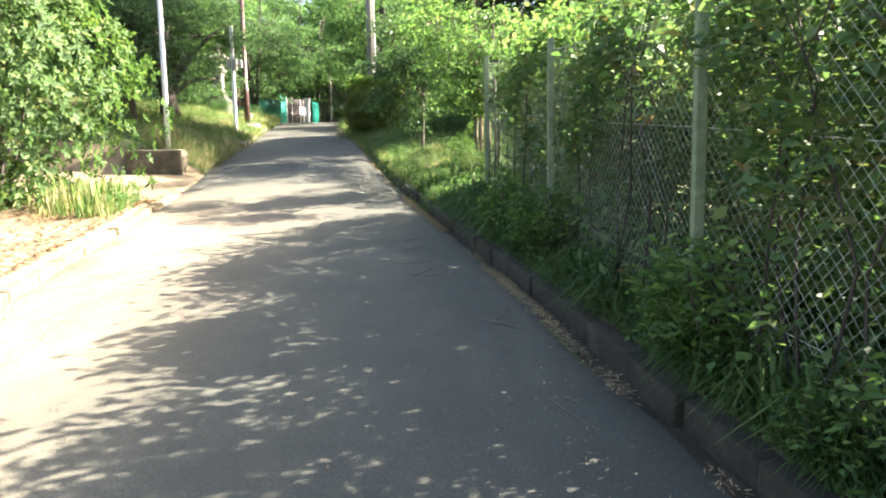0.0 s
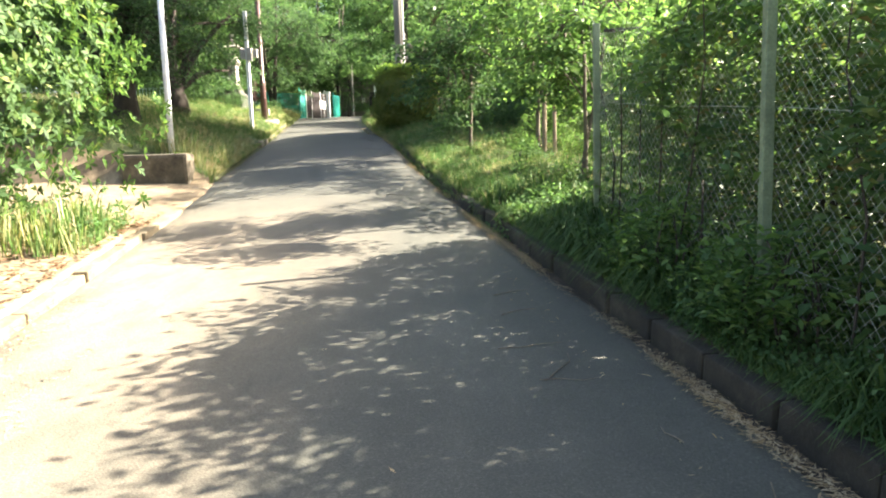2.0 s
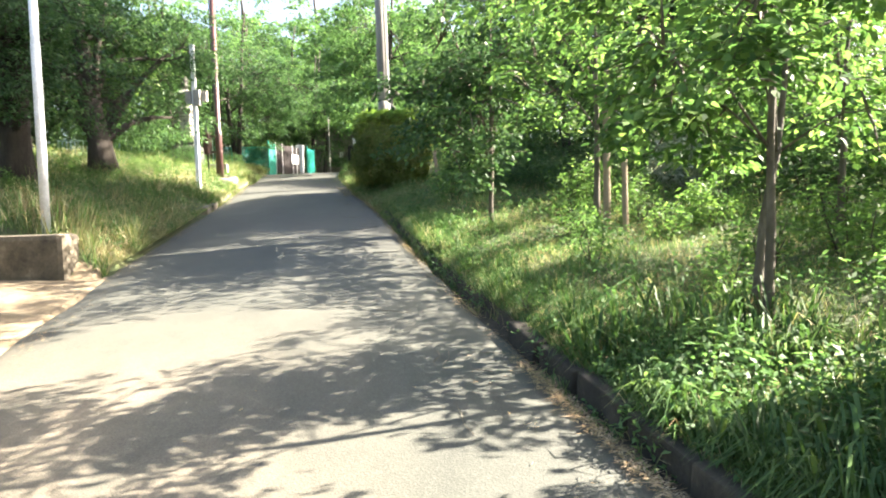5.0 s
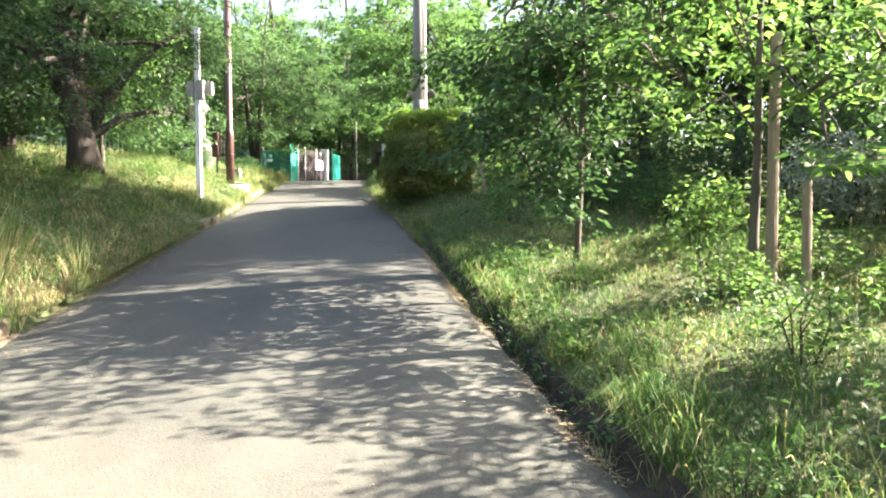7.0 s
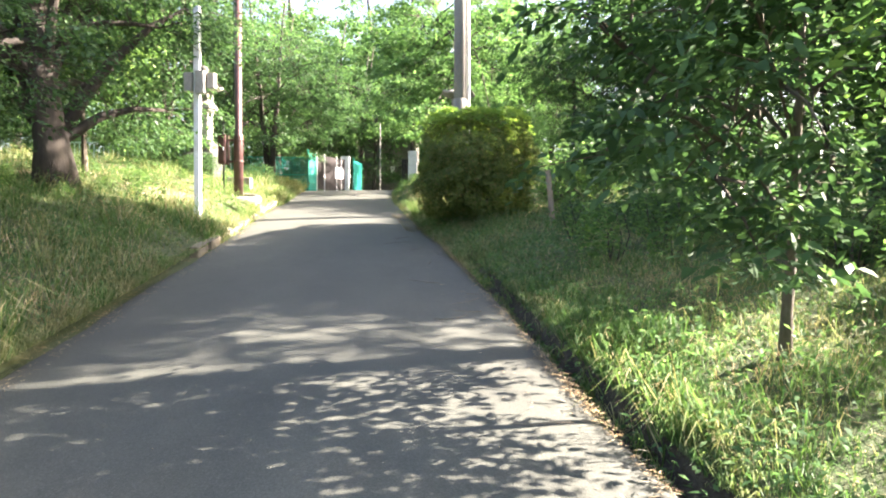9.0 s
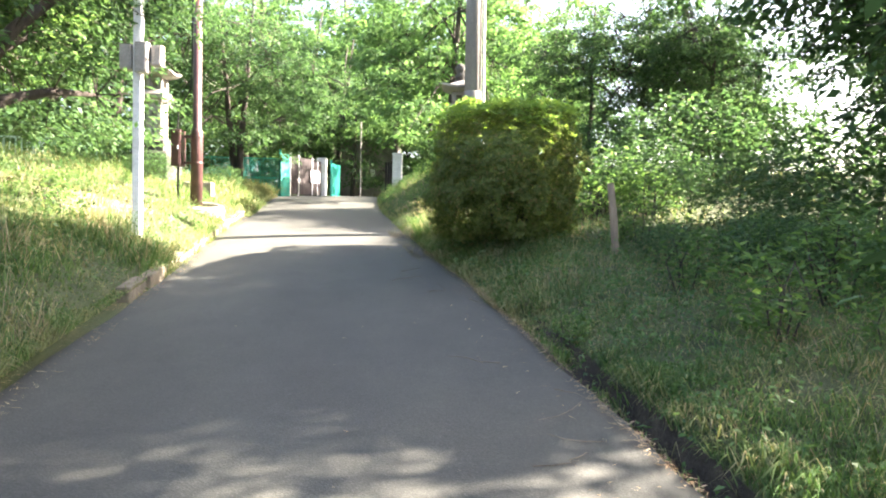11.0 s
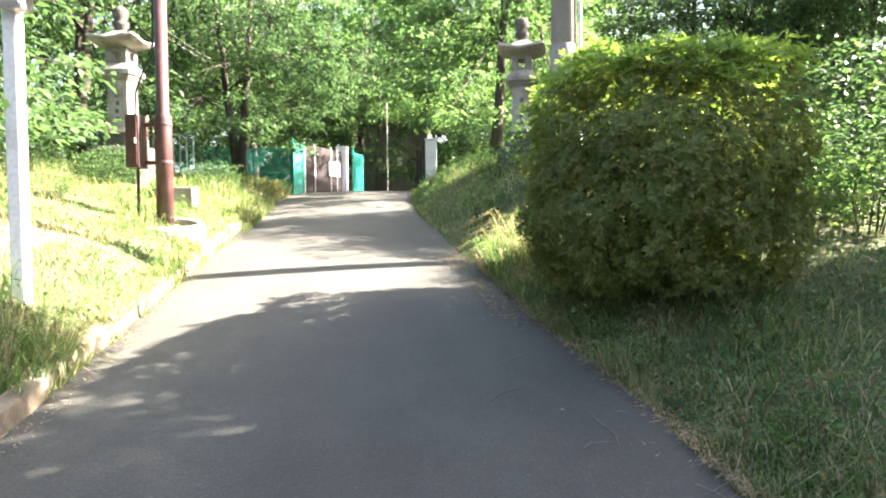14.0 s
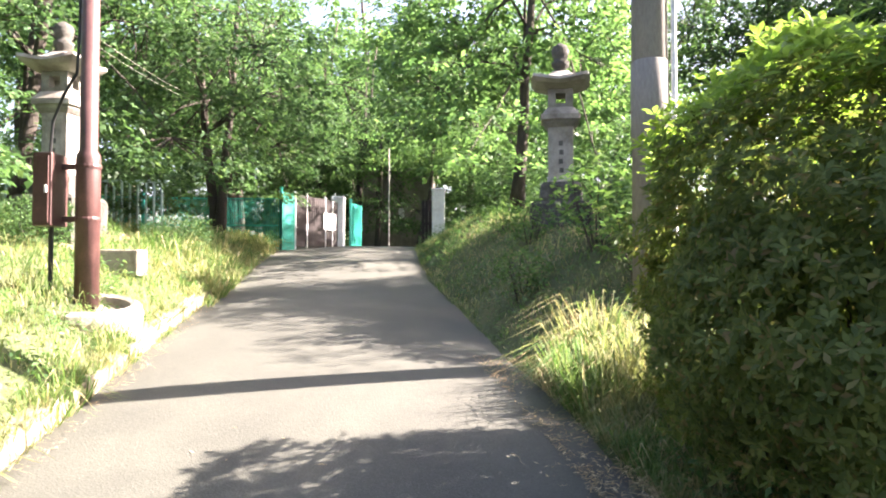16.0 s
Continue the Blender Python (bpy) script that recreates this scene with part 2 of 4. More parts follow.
def quads(name, v, mat, parent=None, label="", index=None):
    """One mesh of loose faces; v has the shape (faces, corners, 3)."""
    v = np.ascontiguousarray(v, dtype=np.float32)
    c, k = v.shape[:2]
    me = bpy.data.meshes.new(name)
    me.vertices.add(k * c)
    me.vertices.foreach_set("co", v.reshape(-1))
    me.loops.add(k * c)
    me.loops.foreach_set("vertex_index", np.arange(k * c, dtype=np.int32))
    me.polygons.add(c)
    me.polygons.foreach_set("loop_start", np.arange(0, k * c, k, dtype=np.int32))
    if index is not None:
        me.polygons.foreach_set("material_index", np.asarray(index, dtype=np.int32))
    me.update(calc_edges=True)
    return link_mesh(name, me, mat, parent, label)


def box(bm, cx, cy, cz, sx, sy, sz, bevel=0.0, turn=None):
    made = bmesh.ops.create_cube(bm, size=1.0)["verts"]
    bmesh.ops.scale(bm, vec=(sx, sy, sz), verts=made)
    if bevel:
        edges = list({e for v in made for e in v.link_edges})
        made = [g for g in bmesh.ops.bevel(bm, geom=edges, offset=bevel, segments=2, affect="EDGES", profile=0.6)["verts"]]
    m = Matrix.Translation((cx, cy, cz))
    if turn is not None:
        m = m @ turn
    bmesh.ops.transform(bm, matrix=m, verts=made)


def lathe(bm, profile, seg=20, power=2.0, turn=0.0):
    """Turns (radius, z) pairs round the z axis; a high power squares the section."""
    rings = []
    for r, z in profile:
        ring = []
        for i in range(seg):
            a = 2 * math.pi * i / seg
            c, s = math.cos(a), math.sin(a)
            k = r / (abs(c) ** power + abs(s) ** power) ** (1 / power)
            ring.append(bm.verts.new((k * math.cos(a + turn), k * math.sin(a + turn), z)))
        rings.append(ring)
    for a, b in zip(rings, rings[1:]):
        for i in range(seg):
            bm.faces.new((a[i], a[(i + 1) % seg], b[(i + 1) % seg], b[i]))
    bm.faces.new(rings[0][::-1])
    bm.faces.new(rings[-1])


def tube(bm, points, radii, seg=8):
    points = [Vector(p) for p in points]
    rings = []
    for i, p in enumerate(points):
        d = (points[min(i + 1, len(points) - 1)] - points[max(i - 1, 0)]).normalized()
        u = d.cross(Vector((0.31, 0.92, 0.2))).normalized()
        w = d.cross(u)
        rings.append([bm.verts.new(p + radii[i] * (math.cos(2 * math.pi * k / seg) * u + math.sin(2 * math.pi * k / seg) * w)) for k in range(seg)])
    for a, b in zip(rings, rings[1:]):
        for k in range(seg):
            bm.faces.new((a[k], a[(k + 1) % seg], b[(k + 1) % seg], b[k]))
    bm.faces.new(rings[0][::-1])
    bm.faces.new(rings[-1])


# ---- lie of the land ----
def smoothed(xs, vs, lo=-80.0, hi=160.0, step=0.25, sigma=1.6):
    y = np.arange(lo, hi, step)
    v = np.interp(y, xs, vs)
    k = np.exp(-0.5 * (np.arange(-24, 25) * step / sigma) ** 2)
    k /= k.sum()
    return y, np.convolve(np.pad(v, 24, mode="edge"), k, mode="valid")


ROAD_TABLE = smoothed([-80, -10, 0, 5, 10, 16, 21, 26, 31, 36, 39, 42, 60, 160], [-6.0, -0.75, 0.02, 0.47, 0.95, 1.68, 2.36, 3.01, 3.66, 4.22, 4.5, 4.62, 4.7, 4.7])
LEFT_TABLE = smoothed([-80, 0, 5.6, 8.5, 12, 15, 17, 19, 22, 25, 27, 31, 34, 37, 42, 160], [5, -2.75, -3.6, -4.1, -4.65, -5.2, -5.5, -5.75, -6.2, -6.7, -7.05, -7.7, -8.3, -8.8, -9.2, -14], sigma=0.8)
RIGHT_TABLE = smoothed([-80, 0, 2.5, 4.4, 5.7, 8, 12.4, 15.5, 18.5, 20.4, 22.4, 24.5, 26.5, 28, 31.5, 35, 38.3, 42, 160], [9, 1.5, 1.1, 0.8, 0.56, 0.1, -0.84, -1.43, -2.0, -2.35, -2.75, -3.3, -3.7, -4.05, -4.75, -5.2, -5.5, -5.7, -9], sigma=0.8)


def road_z(y):
    return np.interp(y, *ROAD_TABLE)


def left_x(y):
    return np.interp(y, *LEFT_TABLE)


def right_x(y):
    return np.interp(y, *RIGHT_TABLE)


def step(a, b, v):
    t = np.clip((v - a) / (b - a), 0, 1)
    return t * t * (3 - 2 * t)


def left_rise(s, y):
    yard = np.interp(s, [0, 0.13, 0.15, 1, 4, 10, 40, 300], [-0.03, -0.03, 0.1, 0.15, 0.3, 0.8, 2.5, 6])
    drive = np.interp(s, [0, 1, 6, 12, 40, 300], [-0.012, 0.03, 0.25, 0.8, 2.5, 6])
    bank = np.interp(s, [0, 0.13, 0.15, 0.6, 2, 4, 10, 40, 300], [-0.03, -0.03, 0.1, 0.4, 0.82, 1.1, 1.6, 3.5, 8])
    top = np.interp(s, [0, 0.13, 0.15, 0.6, 2, 4, 10, 40, 300], [-0.03, -0.03, 0.1, 0.2, 0.3, 0.35, 0.5, 1.5, 5])
    a = step(10.4, 11.2, y)
    b = step(15.05, 15.35, y)
    c = step(31, 38, y)
    return ((yard * (1 - a) + drive * a) * (1 - b) + bank * b) * (1 - c) + top * c


def right_rise(s, y):
    fence = np.interp(s, [0, 0.04, 0.08, 0.2, 0.22, 0.33, 0.8, 2, 6, 12, 40, 300], [-0.03, -0.03, -0.05, -0.06, 0.08, 0.15, 0.25, 0.34, 0.4, 0.2, 0.5, 4])
    verge = np.interp(s, [0, 0.04, 0.08, 0.2, 0.22, 0.33, 1, 2.2, 4, 10, 40, 300], [-0.04, -0.06, -0.16, -0.17, 0.02, 0.1, 0.24, 0.36, 0.42, 0.2, 0.5, 4])
    plain = np.interp(s, [0, 0.1, 0.3, 1, 2.2, 4, 10, 40, 300], [-0.03, -0.01, 0.07, 0.24, 0.36, 0.42, 0.2, 0.5, 4])
    fade = step(19.0, 21.0, y)
    verge = verge * (1 - fade) + plain * fade
    mound = np.interp(s, [0, 0.1, 0.3, 0.8, 1.4, 3, 10, 40, 300], [-0.03, -0.03, 0.14, 0.5, 0.85, 1.0, 1.0, 1.0, 4])
    a = step(12.5, 14.5, y)
    b = step(26, 29, y) * (1 - 0.5 * step(36, 42, y))
    return (fence * (1 - a) + verge * a) * (1 - b) + mound * b


def land(x, y):
    """Height of the ground at a place beside or under the road."""
    x, y = np.asarray(x, dtype=float), np.asarray(y, dtype=float)
    l, r = left_x(y), right_x(y)
    rise = np.where(x < l, left_rise(l - x, y), np.where(x > r, right_rise(x - r, y), -0.04))
    return road_z(y) + rise


def bare(x, y):
    """Dusty bald patches high on the sunny bank."""
    off = float(left_x(y)) - x
    return 22.5 < y < 32 and 0.5 < off < 4.5 and noise.noise(Vector((x * 0.55, y * 0.55, 21.0))) > 0.17


def ground_at(x, y):
    return float(land(x, y))


def build_ground():
    ys = np.concatenate([[-600, -200, -90], np.arange(-40, -4, 3.0), np.arange(-4, 46, 0.25), np.arange(46, 100, 4.0), [140, 260, 700]])
    out = np.array([0.0, 0.04, 0.08, 0.13, 0.15, 0.2, 0.22, 0.33, 0.45, 0.6, 0.8, 1.0, 1.4, 1.8, 2.2, 2.7, 3.3, 4, 5, 6, 8, 10, 13, 18, 26, 40, 80, 200, 600])
    l, r = left_x(ys), right_x(ys)
    xs = np.concatenate([(l[:, None] - out[::-1][None, :]), ((l + r) / 2)[:, None], r[:, None] + out[None, :]], axis=1)
    yy = np.repeat(ys[:, None], xs.shape[1], axis=1)
    ragged = np.array([0.05 * noise.noise(Vector((0.0, b * 1.3, 2.0))) + 0.05 * noise.noise(Vector((5.0, b * 3.7, 2.0))) for b in ys])
    first = len(out) + 1
    for k in range(3, 8):
        xs[:, first + k] += ragged * (k - 2) / 5
    eps = 1e-6
    lx, rx = l[:, None], r[:, None]
    even = np.concatenate([lx - out[::-1][None, :], (lx + rx) / 2, rx + out[None, :]], axis=1)
    zz = road_z(yy) + np.where(even < lx - eps, left_rise(lx - even, yy), np.where(even > rx + eps, right_rise(even - rx, yy), -0.04))
    wob = np.array([[noise.noise(Vector((a * 0.9, b * 0.9, 3.1))) + 0.5 * noise.noise(Vector((a * 2.6, b * 2.6, 7.7))) for a, b in zip(ra, rb)] for ra, rb in zip(xs, yy)])
    beside = np.clip(np.maximum(lx - xs, xs - rx) - 0.2, 0, 0.6) / 0.6
    zz += 0.05 * wob * beside
    rows, cols = xs.shape
    verts = np.stack([xs, yy, zz], axis=-1).reshape(-1, 3)
    faces, mats = [], []
    for i in range(rows - 1):
        for j in range(cols - 1):
            k = i * cols + j
            faces.append((k, k + 1, k + cols + 1, k + cols))
            yard = ys[i] < 15.1 and j < len(out) and out[len(out) - 1 - j] < 6.5
            k = j - len(out) - 1
            ditch = k >= 0 and out[k] < (0.33 if ys[i] < 12 else 0.22) and -6 < ys[i] < 21
            mats.append(1 if yard or bare(xs[i, j], ys[i]) else 2 if ditch else 0)
    me = bpy.data.meshes.new("ground")
    me.from_pydata(verts.tolist(), [], faces)
    me.polygons.foreach_set("material_index", np.array(mats, dtype=np.int32))
    me.shade_smooth()
    ob = link_mesh("ground", me, [SOIL, LITTER, DITCH_SOIL])
    tagged(ob, "grassy banks and dusty leaf-strewn yard beside a road", "ground", kind="structure")


def build_road():
    ys = np.arange(-30, 90, 0.2)
    us = np.array([0, 0.02, 0.06, 0.15, 0.3, 0.5, 0.7, 0.85, 0.94, 0.98, 1.0])
    verts, faces = [], []
    rng = np.random.default_rng(5)
    el = np.convolve(rng.normal(0, 0.05, len(ys) + 4), np.ones(5) / 5, "valid")
    er = np.convolve(rng.normal(0, 0.045, len(ys) + 4), np.ones(5) / 5, "valid")
    for y, a, b in zip(ys, left_x(ys) - 0.02 + el, right_x(ys) + 0.02 + er):
        for u in us:
            edge = 0.03 * (step(0, 0.03, u) * step(0, 0.03, 1 - u)) - 0.03
            verts.append((a + (b - a) * u, y, float(road_z(y)) + edge + 0.02 * (1 - (2 * u - 1) ** 2)))
    c = len(us)
    for i in range(len(ys) - 1):
        for j in range(c - 1):
            k = i * c + j
            faces.append((k, k + 1, k + c + 1, k + c))
    me = bpy.data.meshes.new("road")
    me.from_pydata(verts, [], faces)
    me.shade_smooth()
    tagged(link_mesh("road", me, ASPHALT), "narrow uphill lane of worn grey asphalt", "road", kind="structure")


build_ground()
build_road()


# ---- trees and shrubs ----
def leaf_faces(rng, centres, length, width, droop=0.3, flat=0.35, oval=False, way=None):
    """Pointed leaves, each folded a little along its rib."""
    c = len(centres)
    a = rng.uniform(0, 2 * math.pi, c)
    d = np.stack([np.cos(a), np.sin(a), rng.normal(-droop, 0.45, c)], axis=1)
    if way is not None:
        d = way + np.stack([rng.normal(0, 0.45, c), rng.normal(0, 0.45, c), rng.normal(-droop, 0.42, c)], axis=1)
    d /= np.linalg.norm(d, axis=1)[:, None]
    up = np.stack([rng.normal(0, flat, c), rng.normal(0, flat, c), np.ones(c)], axis=1)
    s = np.cross(d, up)
    s /= np.linalg.norm(s, axis=1)[:, None] + 1e-6
    up = np.cross(s, d)
    ln = (length * rng.uniform(0.6, 1.25, c))[:, None]
    wd = (width * rng.uniform(0.6, 1.2, c))[:, None]
    if oval:
        q1, q2 = centres + d * ln * 0.25, centres + d * ln * 0.65 - up * ln * 0.03
        w1, w2 = s * wd * 0.42 + up * wd * 0.14, s * wd * 0.4 + up * wd * 0.14
        return np.stack([centres, q1 + w1, q2 + w2, centres + d * ln - up * ln * 0.12, q2 - s * wd * 0.4 + up * wd * 0.14, q1 - s * wd * 0.42 + up * wd * 0.14], axis=1)
    mid = centres + d * ln * 0.45
    return np.stack([centres, mid + s * wd * 0.5 + up * wd * 0.18, centres + d * ln - up * ln * 0.1, mid - s * wd * 0.5 + up * wd * 0.18], axis=1)


def leaf_whorls(rng, centres, normals, each, length, width):
    """Rosettes: several leaves spread round each shoot tip."""
    c = len(centres)
    nrm = normals + rng.normal(0, 0.35, (c, 3))
    nrm /= np.linalg.norm(nrm, axis=1)[:, None]
    u = np.cross(nrm, np.array([0.3, 0.2, 0.93]))
    u /= np.linalg.norm(u, axis=1)[:, None] + 1e-6
    w = np.cross(nrm, u)
    faces = []
    for k in range(each):
        a = 2 * math.pi * (k + rng.uniform(-0.3, 0.3, c)) / each
        d = np.cos(a)[:, None] * u + np.sin(a)[:, None] * w + nrm * rng.uniform(0.1, 0.8, (c, 1))
        d /= np.linalg.norm(d, axis=1)[:, None]
        s = np.cross(d, nrm)
        s /= np.linalg.norm(s, axis=1)[:, None] + 1e-6
        ln = length * rng.uniform(0.65, 1.25, (c, 1))
        wd = width * rng.uniform(0.7, 1.2, (c, 1))
        mid = centres + d * ln * 0.55
        faces.append(np.stack([centres, mid + s * wd * 0.5 + nrm * wd * 0.12, centres + d * ln - nrm * ln * 0.12, mid - s * wd * 0.5 + nrm * wd * 0.12], axis=1))
    return np.concatenate(faces)


def build_tree(name, seed, height, trunk_r, crown_z, radii, leaves, leaf, mat, bark, label, category="tree", stems=1, sprays=220, spread=0.38, lean=0.06, lobes=7, low=0.35, oval=False, fork=3):
    """Tapered trunk with limbs and twigs, and a crown of separate leaves in sprays with gaps between them."""
    rng = np.random.default_rng(seed)
    tree = thing(name, 0, 0, 0, label, category)
    rx, ry, rz = radii
    lobe = rng.normal(0, 1, (lobes, 3))
    lobe /= np.linalg.norm(lobe, axis=1)[:, None]
    lobe[:, 2] = np.abs(lobe[:, 2]) * 0.9 - low * rng.uniform(0, 2, lobes)
    lobe = lobe * np.array([rx, ry, rz]) * rng.uniform(0.5, 0.95, (lobes, 1)) + np.array([0, 0, crown_z])
    sticks = []
    for k in range(stems):
        ang = rng.uniform(0, 6.28)
        off = 0.0 if stems == 1 else trunk_r * 1.6
        base = Vector((off * math.cos(ang), off * math.sin(ang), -0.15))
        top = Vector((rng.normal(0, lean) * height + base.x * 3, rng.normal(0, lean) * height + base.y * 3, height * 0.86))
        pts, rad = [], []
        for i in range(9):
            u = i / 8
            p = base.lerp(top, u) + Vector((rng.normal(0, 0.03), rng.normal(0, 0.03), 0)) * height * 0.25 * u
            pts.append(p)
            rad.append(trunk_r * (1.0 - 0.85 * u) * (1.35 if i == 0 else 1.0))
        bm = bmesh.new()
        tube(bm, pts, rad, 9)
        part("trunk", bm, bark, tree, smooth=True)
        sticks += [pts[4 + i % 5] for i in range(8)]
        for q in lobe[k::stems]:
            i = int(rng.integers(fork, fork + 4))
            a, b = pts[i], Vector(q)
            m1 = a.lerp(b, 0.4) + Vector((0, 0, 0.12 * (b - a).length))
            m2 = a.lerp(b, 0.75) + Vector((rng.normal(0, 0.1), rng.normal(0, 0.1), 0.08 * (b - a).length))
            r0 = rad[i] * 0.42
            bm = bmesh.new()
            tube(bm, [a, m1, m2, b], [r0, r0 * 0.75, r0 * 0.5, r0 * 0.25], 6)
            part("limb", bm, bark, tree, smooth=True)
            sticks += [m1, m2, b, m2.lerp(b, 0.5)]
    part_of = lobe[rng.integers(0, lobes, sprays)]
    g = rng.normal(0, 1, (sprays, 3))
    g /= np.linalg.norm(g, axis=1)[:, None]
    own = np.array([rx, ry, rz]) * 0.42
    sp = part_of + g * own * rng.uniform(0.35, 1.0, (sprays, 1)) ** 0.5
    sp[:, 2] = np.maximum(sp[:, 2], max(0.25, crown_z - rz))
    st = np.array([[*v] for v in sticks])
    out = sp * np.array([1, 1, 0]) + rng.normal(0, 0.35, (sprays, 3)) * np.array([rx, ry, 0])
    out[:, 2] = 0
    out /= np.linalg.norm(out, axis=1)[:, None] + 1e-6
    run = spread * 2.3 * rng.uniform(0.6, 1.3, sprays)
    fall = rng.uniform(0.05, 0.4, sprays)
    bm = bmesh.new()
    for i, p in enumerate(sp[: min(sprays, 260)]):
        j = int(np.argmin(((st - p) ** 2).sum(axis=1)))
        a, b = Vector(st[j]), Vector(p)
        tip = b + Vector(out[i]) * float(run[i]) * 0.6 - Vector((0, 0, float(fall[i] * run[i]) * 0.36))
        tube(bm, [a, a.lerp(b, 0.55) + Vector((0, 0, 0.05)), b, tip], [0.016, 0.011, 0.006, 0.002], 3)
    tagged(part("branchwork", bm, bark, tree, smooth=True), kind="stuff")
    # each spray is a drooping fan of leaves, lying in a thin layer on both sides of its twig
    who = rng.integers(0, sprays, leaves)
    u = rng.uniform(-0.35, 0.65, leaves)
    v = rng.normal(0, 0.3, leaves) * (1.1 - np.abs(u - 0.1))
    o = out[who]
    side = np.stack([-o[:, 1], o[:, 0], 0 * u], axis=1)
    reach = run[who]
    cen = sp[who] + o * (u * reach)[:, None] + side * (v * reach)[:, None]
    cen[:, 2] += rng.normal(0, 0.1, leaves) * reach - fall[who] * reach * (np.maximum(u, 0) ** 2 * 1.6 + np.abs(v) * 0.5)
    cen[:, 2] = np.maximum(cen[:, 2], 0.06)
    way = o * 0.6 + side * (np.sign(v) * 0.75)[:, None]
    quads("crown", leaf_faces(rng, cen, leaf, leaf * 0.52, 0.28, 0.5, oval, way), mat, tree)
    return tree


def build_shrub(name, seed, radii, leaves, leaf, mat, label, top_mat=None, category="shrub", square=2.6, stems=14, rugged=0.2, whorl=0, belly=0.52, gaps=-0.3):
    """Many stems from the ground, leaves thick near an uneven outer skin and thin within."""
    rng = np.random.default_rng(seed)
    shrub = thing(name, 0, 0, 0, label, category)
    rx, ry, h = radii
    if whorl:
        leaves = leaves // whorl
    for _ in range(stems):
        bm = bmesh.new()
        a, r = rng.uniform(0, 6.28), rng.uniform(0.1, 0.75)
        b = Vector((rx * r * math.cos(a), ry * r * math.sin(a), h * rng.uniform(0.55, 0.85)))
        s = Vector((b.x * 0.3, b.y * 0.3, -0.1))
        tube(bm, [s, s.lerp(b, 0.5) + Vector((rng.normal(0, 0.08), rng.normal(0, 0.08), 0.1)), b], [0.012 * h ** 0.6, 0.008 * h ** 0.6, 0.004], 5)
        part("stem", bm, BARK, shrub)
    g = rng.normal(0, 1, (leaves, 3))
    g[:, 2] = g[:, 2] * 0.8
    k = (np.abs(g) ** square).sum(axis=1) ** (1 / square)
    g /= k[:, None]
    lump = np.array([noise.noise(Vector((p[0] * 2.3 + seed, p[1] * 2.3, p[2] * 2.3))) + 0.6 * noise.noise(Vector((p[0] * 6, p[1] * 6 + seed, p[2] * 6))) for p in g[:, :]])
    depth = 1 - np.abs(rng.normal(0, 0.1, leaves)) + rugged * lump
    inner = rng.uniform(0, 1, leaves) < 0.3
    depth = np.where(inner, rng.uniform(0.3, 0.95, leaves), depth)
    cen = g * depth[:, None] * np.array([rx, ry, h * (1.02 - belly)]) + np.array([0, 0, h * belly])
    cen[:, 2] = np.maximum(cen[:, 2], rng.uniform(0.02, 0.25, leaves))
    gap = np.array([noise.noise(Vector((p[0] * 3.1, p[1] * 3.1 + 9, p[2] * 3.1))) for p in cen]) > gaps
    cen, out = cen[gap], g[gap]
    if whorl:
        out = out / np.array([rx, ry, h * 0.5])
        out = out / np.linalg.norm(out, axis=1)[:, None] + np.array([0, 0, 0.35])
        faces = leaf_whorls(rng, cen, out, whorl, leaf, leaf * 0.36)
        leaves = leaves * whorl
    else:
        faces = leaf_faces(rng, cen, leaf, leaf * 0.42, -0.1, 0.7)
    quads("foliage", faces, mat, shrub)
    if top_mat is not None:
        c = leaves // 26
        g = rng.normal(0, 1, (c, 3))
        g[:, 2] = np.abs(g[:, 2]) * 0.9 + 0.35
        g /= ((np.abs(g) ** square).sum(axis=1) ** (1 / square))[:, None]
        bump_up = np.array([noise.noise(Vector((p[0] * 2.3 + seed, p[1] * 2.3, p[2] * 2.3))) for p in g])
        tip = g * (1.0 + rugged * bump_up + rng.normal(0.02, 0.025, c))[:, None] * np.array([rx, ry, h * (1.02 - belly)]) + np.array([0, 0, h * belly])
        patchy = np.array([noise.noise(Vector((p[0] * 1.9, p[1] * 1.9, p[2] * 1.9 + 4))) for p in tip])
        keep = tip[:, 2] > h * (0.9 - 0.14 * patchy + rng.normal(0, 0.02, c))
        tip, g = tip[keep], g[keep]
        quads("new_growth", leaf_whorls(rng, tip, g * 0.4 + np.array([0, 0, 0.8]), 5, leaf * 1.4, leaf * 0.5), top_mat, shrub, "lime-green new shoots")
    return shrub


def plant(ob, spots, group):
    """First spot takes the original, the others copies: (x, y, turn, scale)."""
    for i, (x, y, turn, k) in enumerate(spots):
        m = pose(x, y, ground_at(x, y) - 0.03, 0, 0, turn)
        one = ob if i == 0 else copy_thing(ob, m)
        one.matrix_basis = m @ Matrix.Diagonal((k, k, k, 1))
        tagged(one, group=group)


BROAD = build_tree("broadleaf_tree", 11, 9.0, 0.145, 4.3, (3.4, 3.4, 3.5), 18000, 0.15, SHADED_LEAF, BARK, "tall broadleaf tree with dark trunk and spreading green crown", stems=2, sprays=300, spread=0.42, lobes=17, low=0.75)
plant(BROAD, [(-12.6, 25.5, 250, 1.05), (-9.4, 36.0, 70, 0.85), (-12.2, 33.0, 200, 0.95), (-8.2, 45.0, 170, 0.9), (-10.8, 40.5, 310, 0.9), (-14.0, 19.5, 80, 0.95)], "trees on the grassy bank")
OLD = build_tree("old_broadleaf_tree", 13, 8.4, 0.33, 3.7, (2.75, 2.75, 2.5), 26000, 0.115, SHADED_LEAF, BARK, "old broadleaf tree with thick low-forking trunk on the bank", sprays=330, spread=0.4, lobes=20, low=0.75, fork=1)
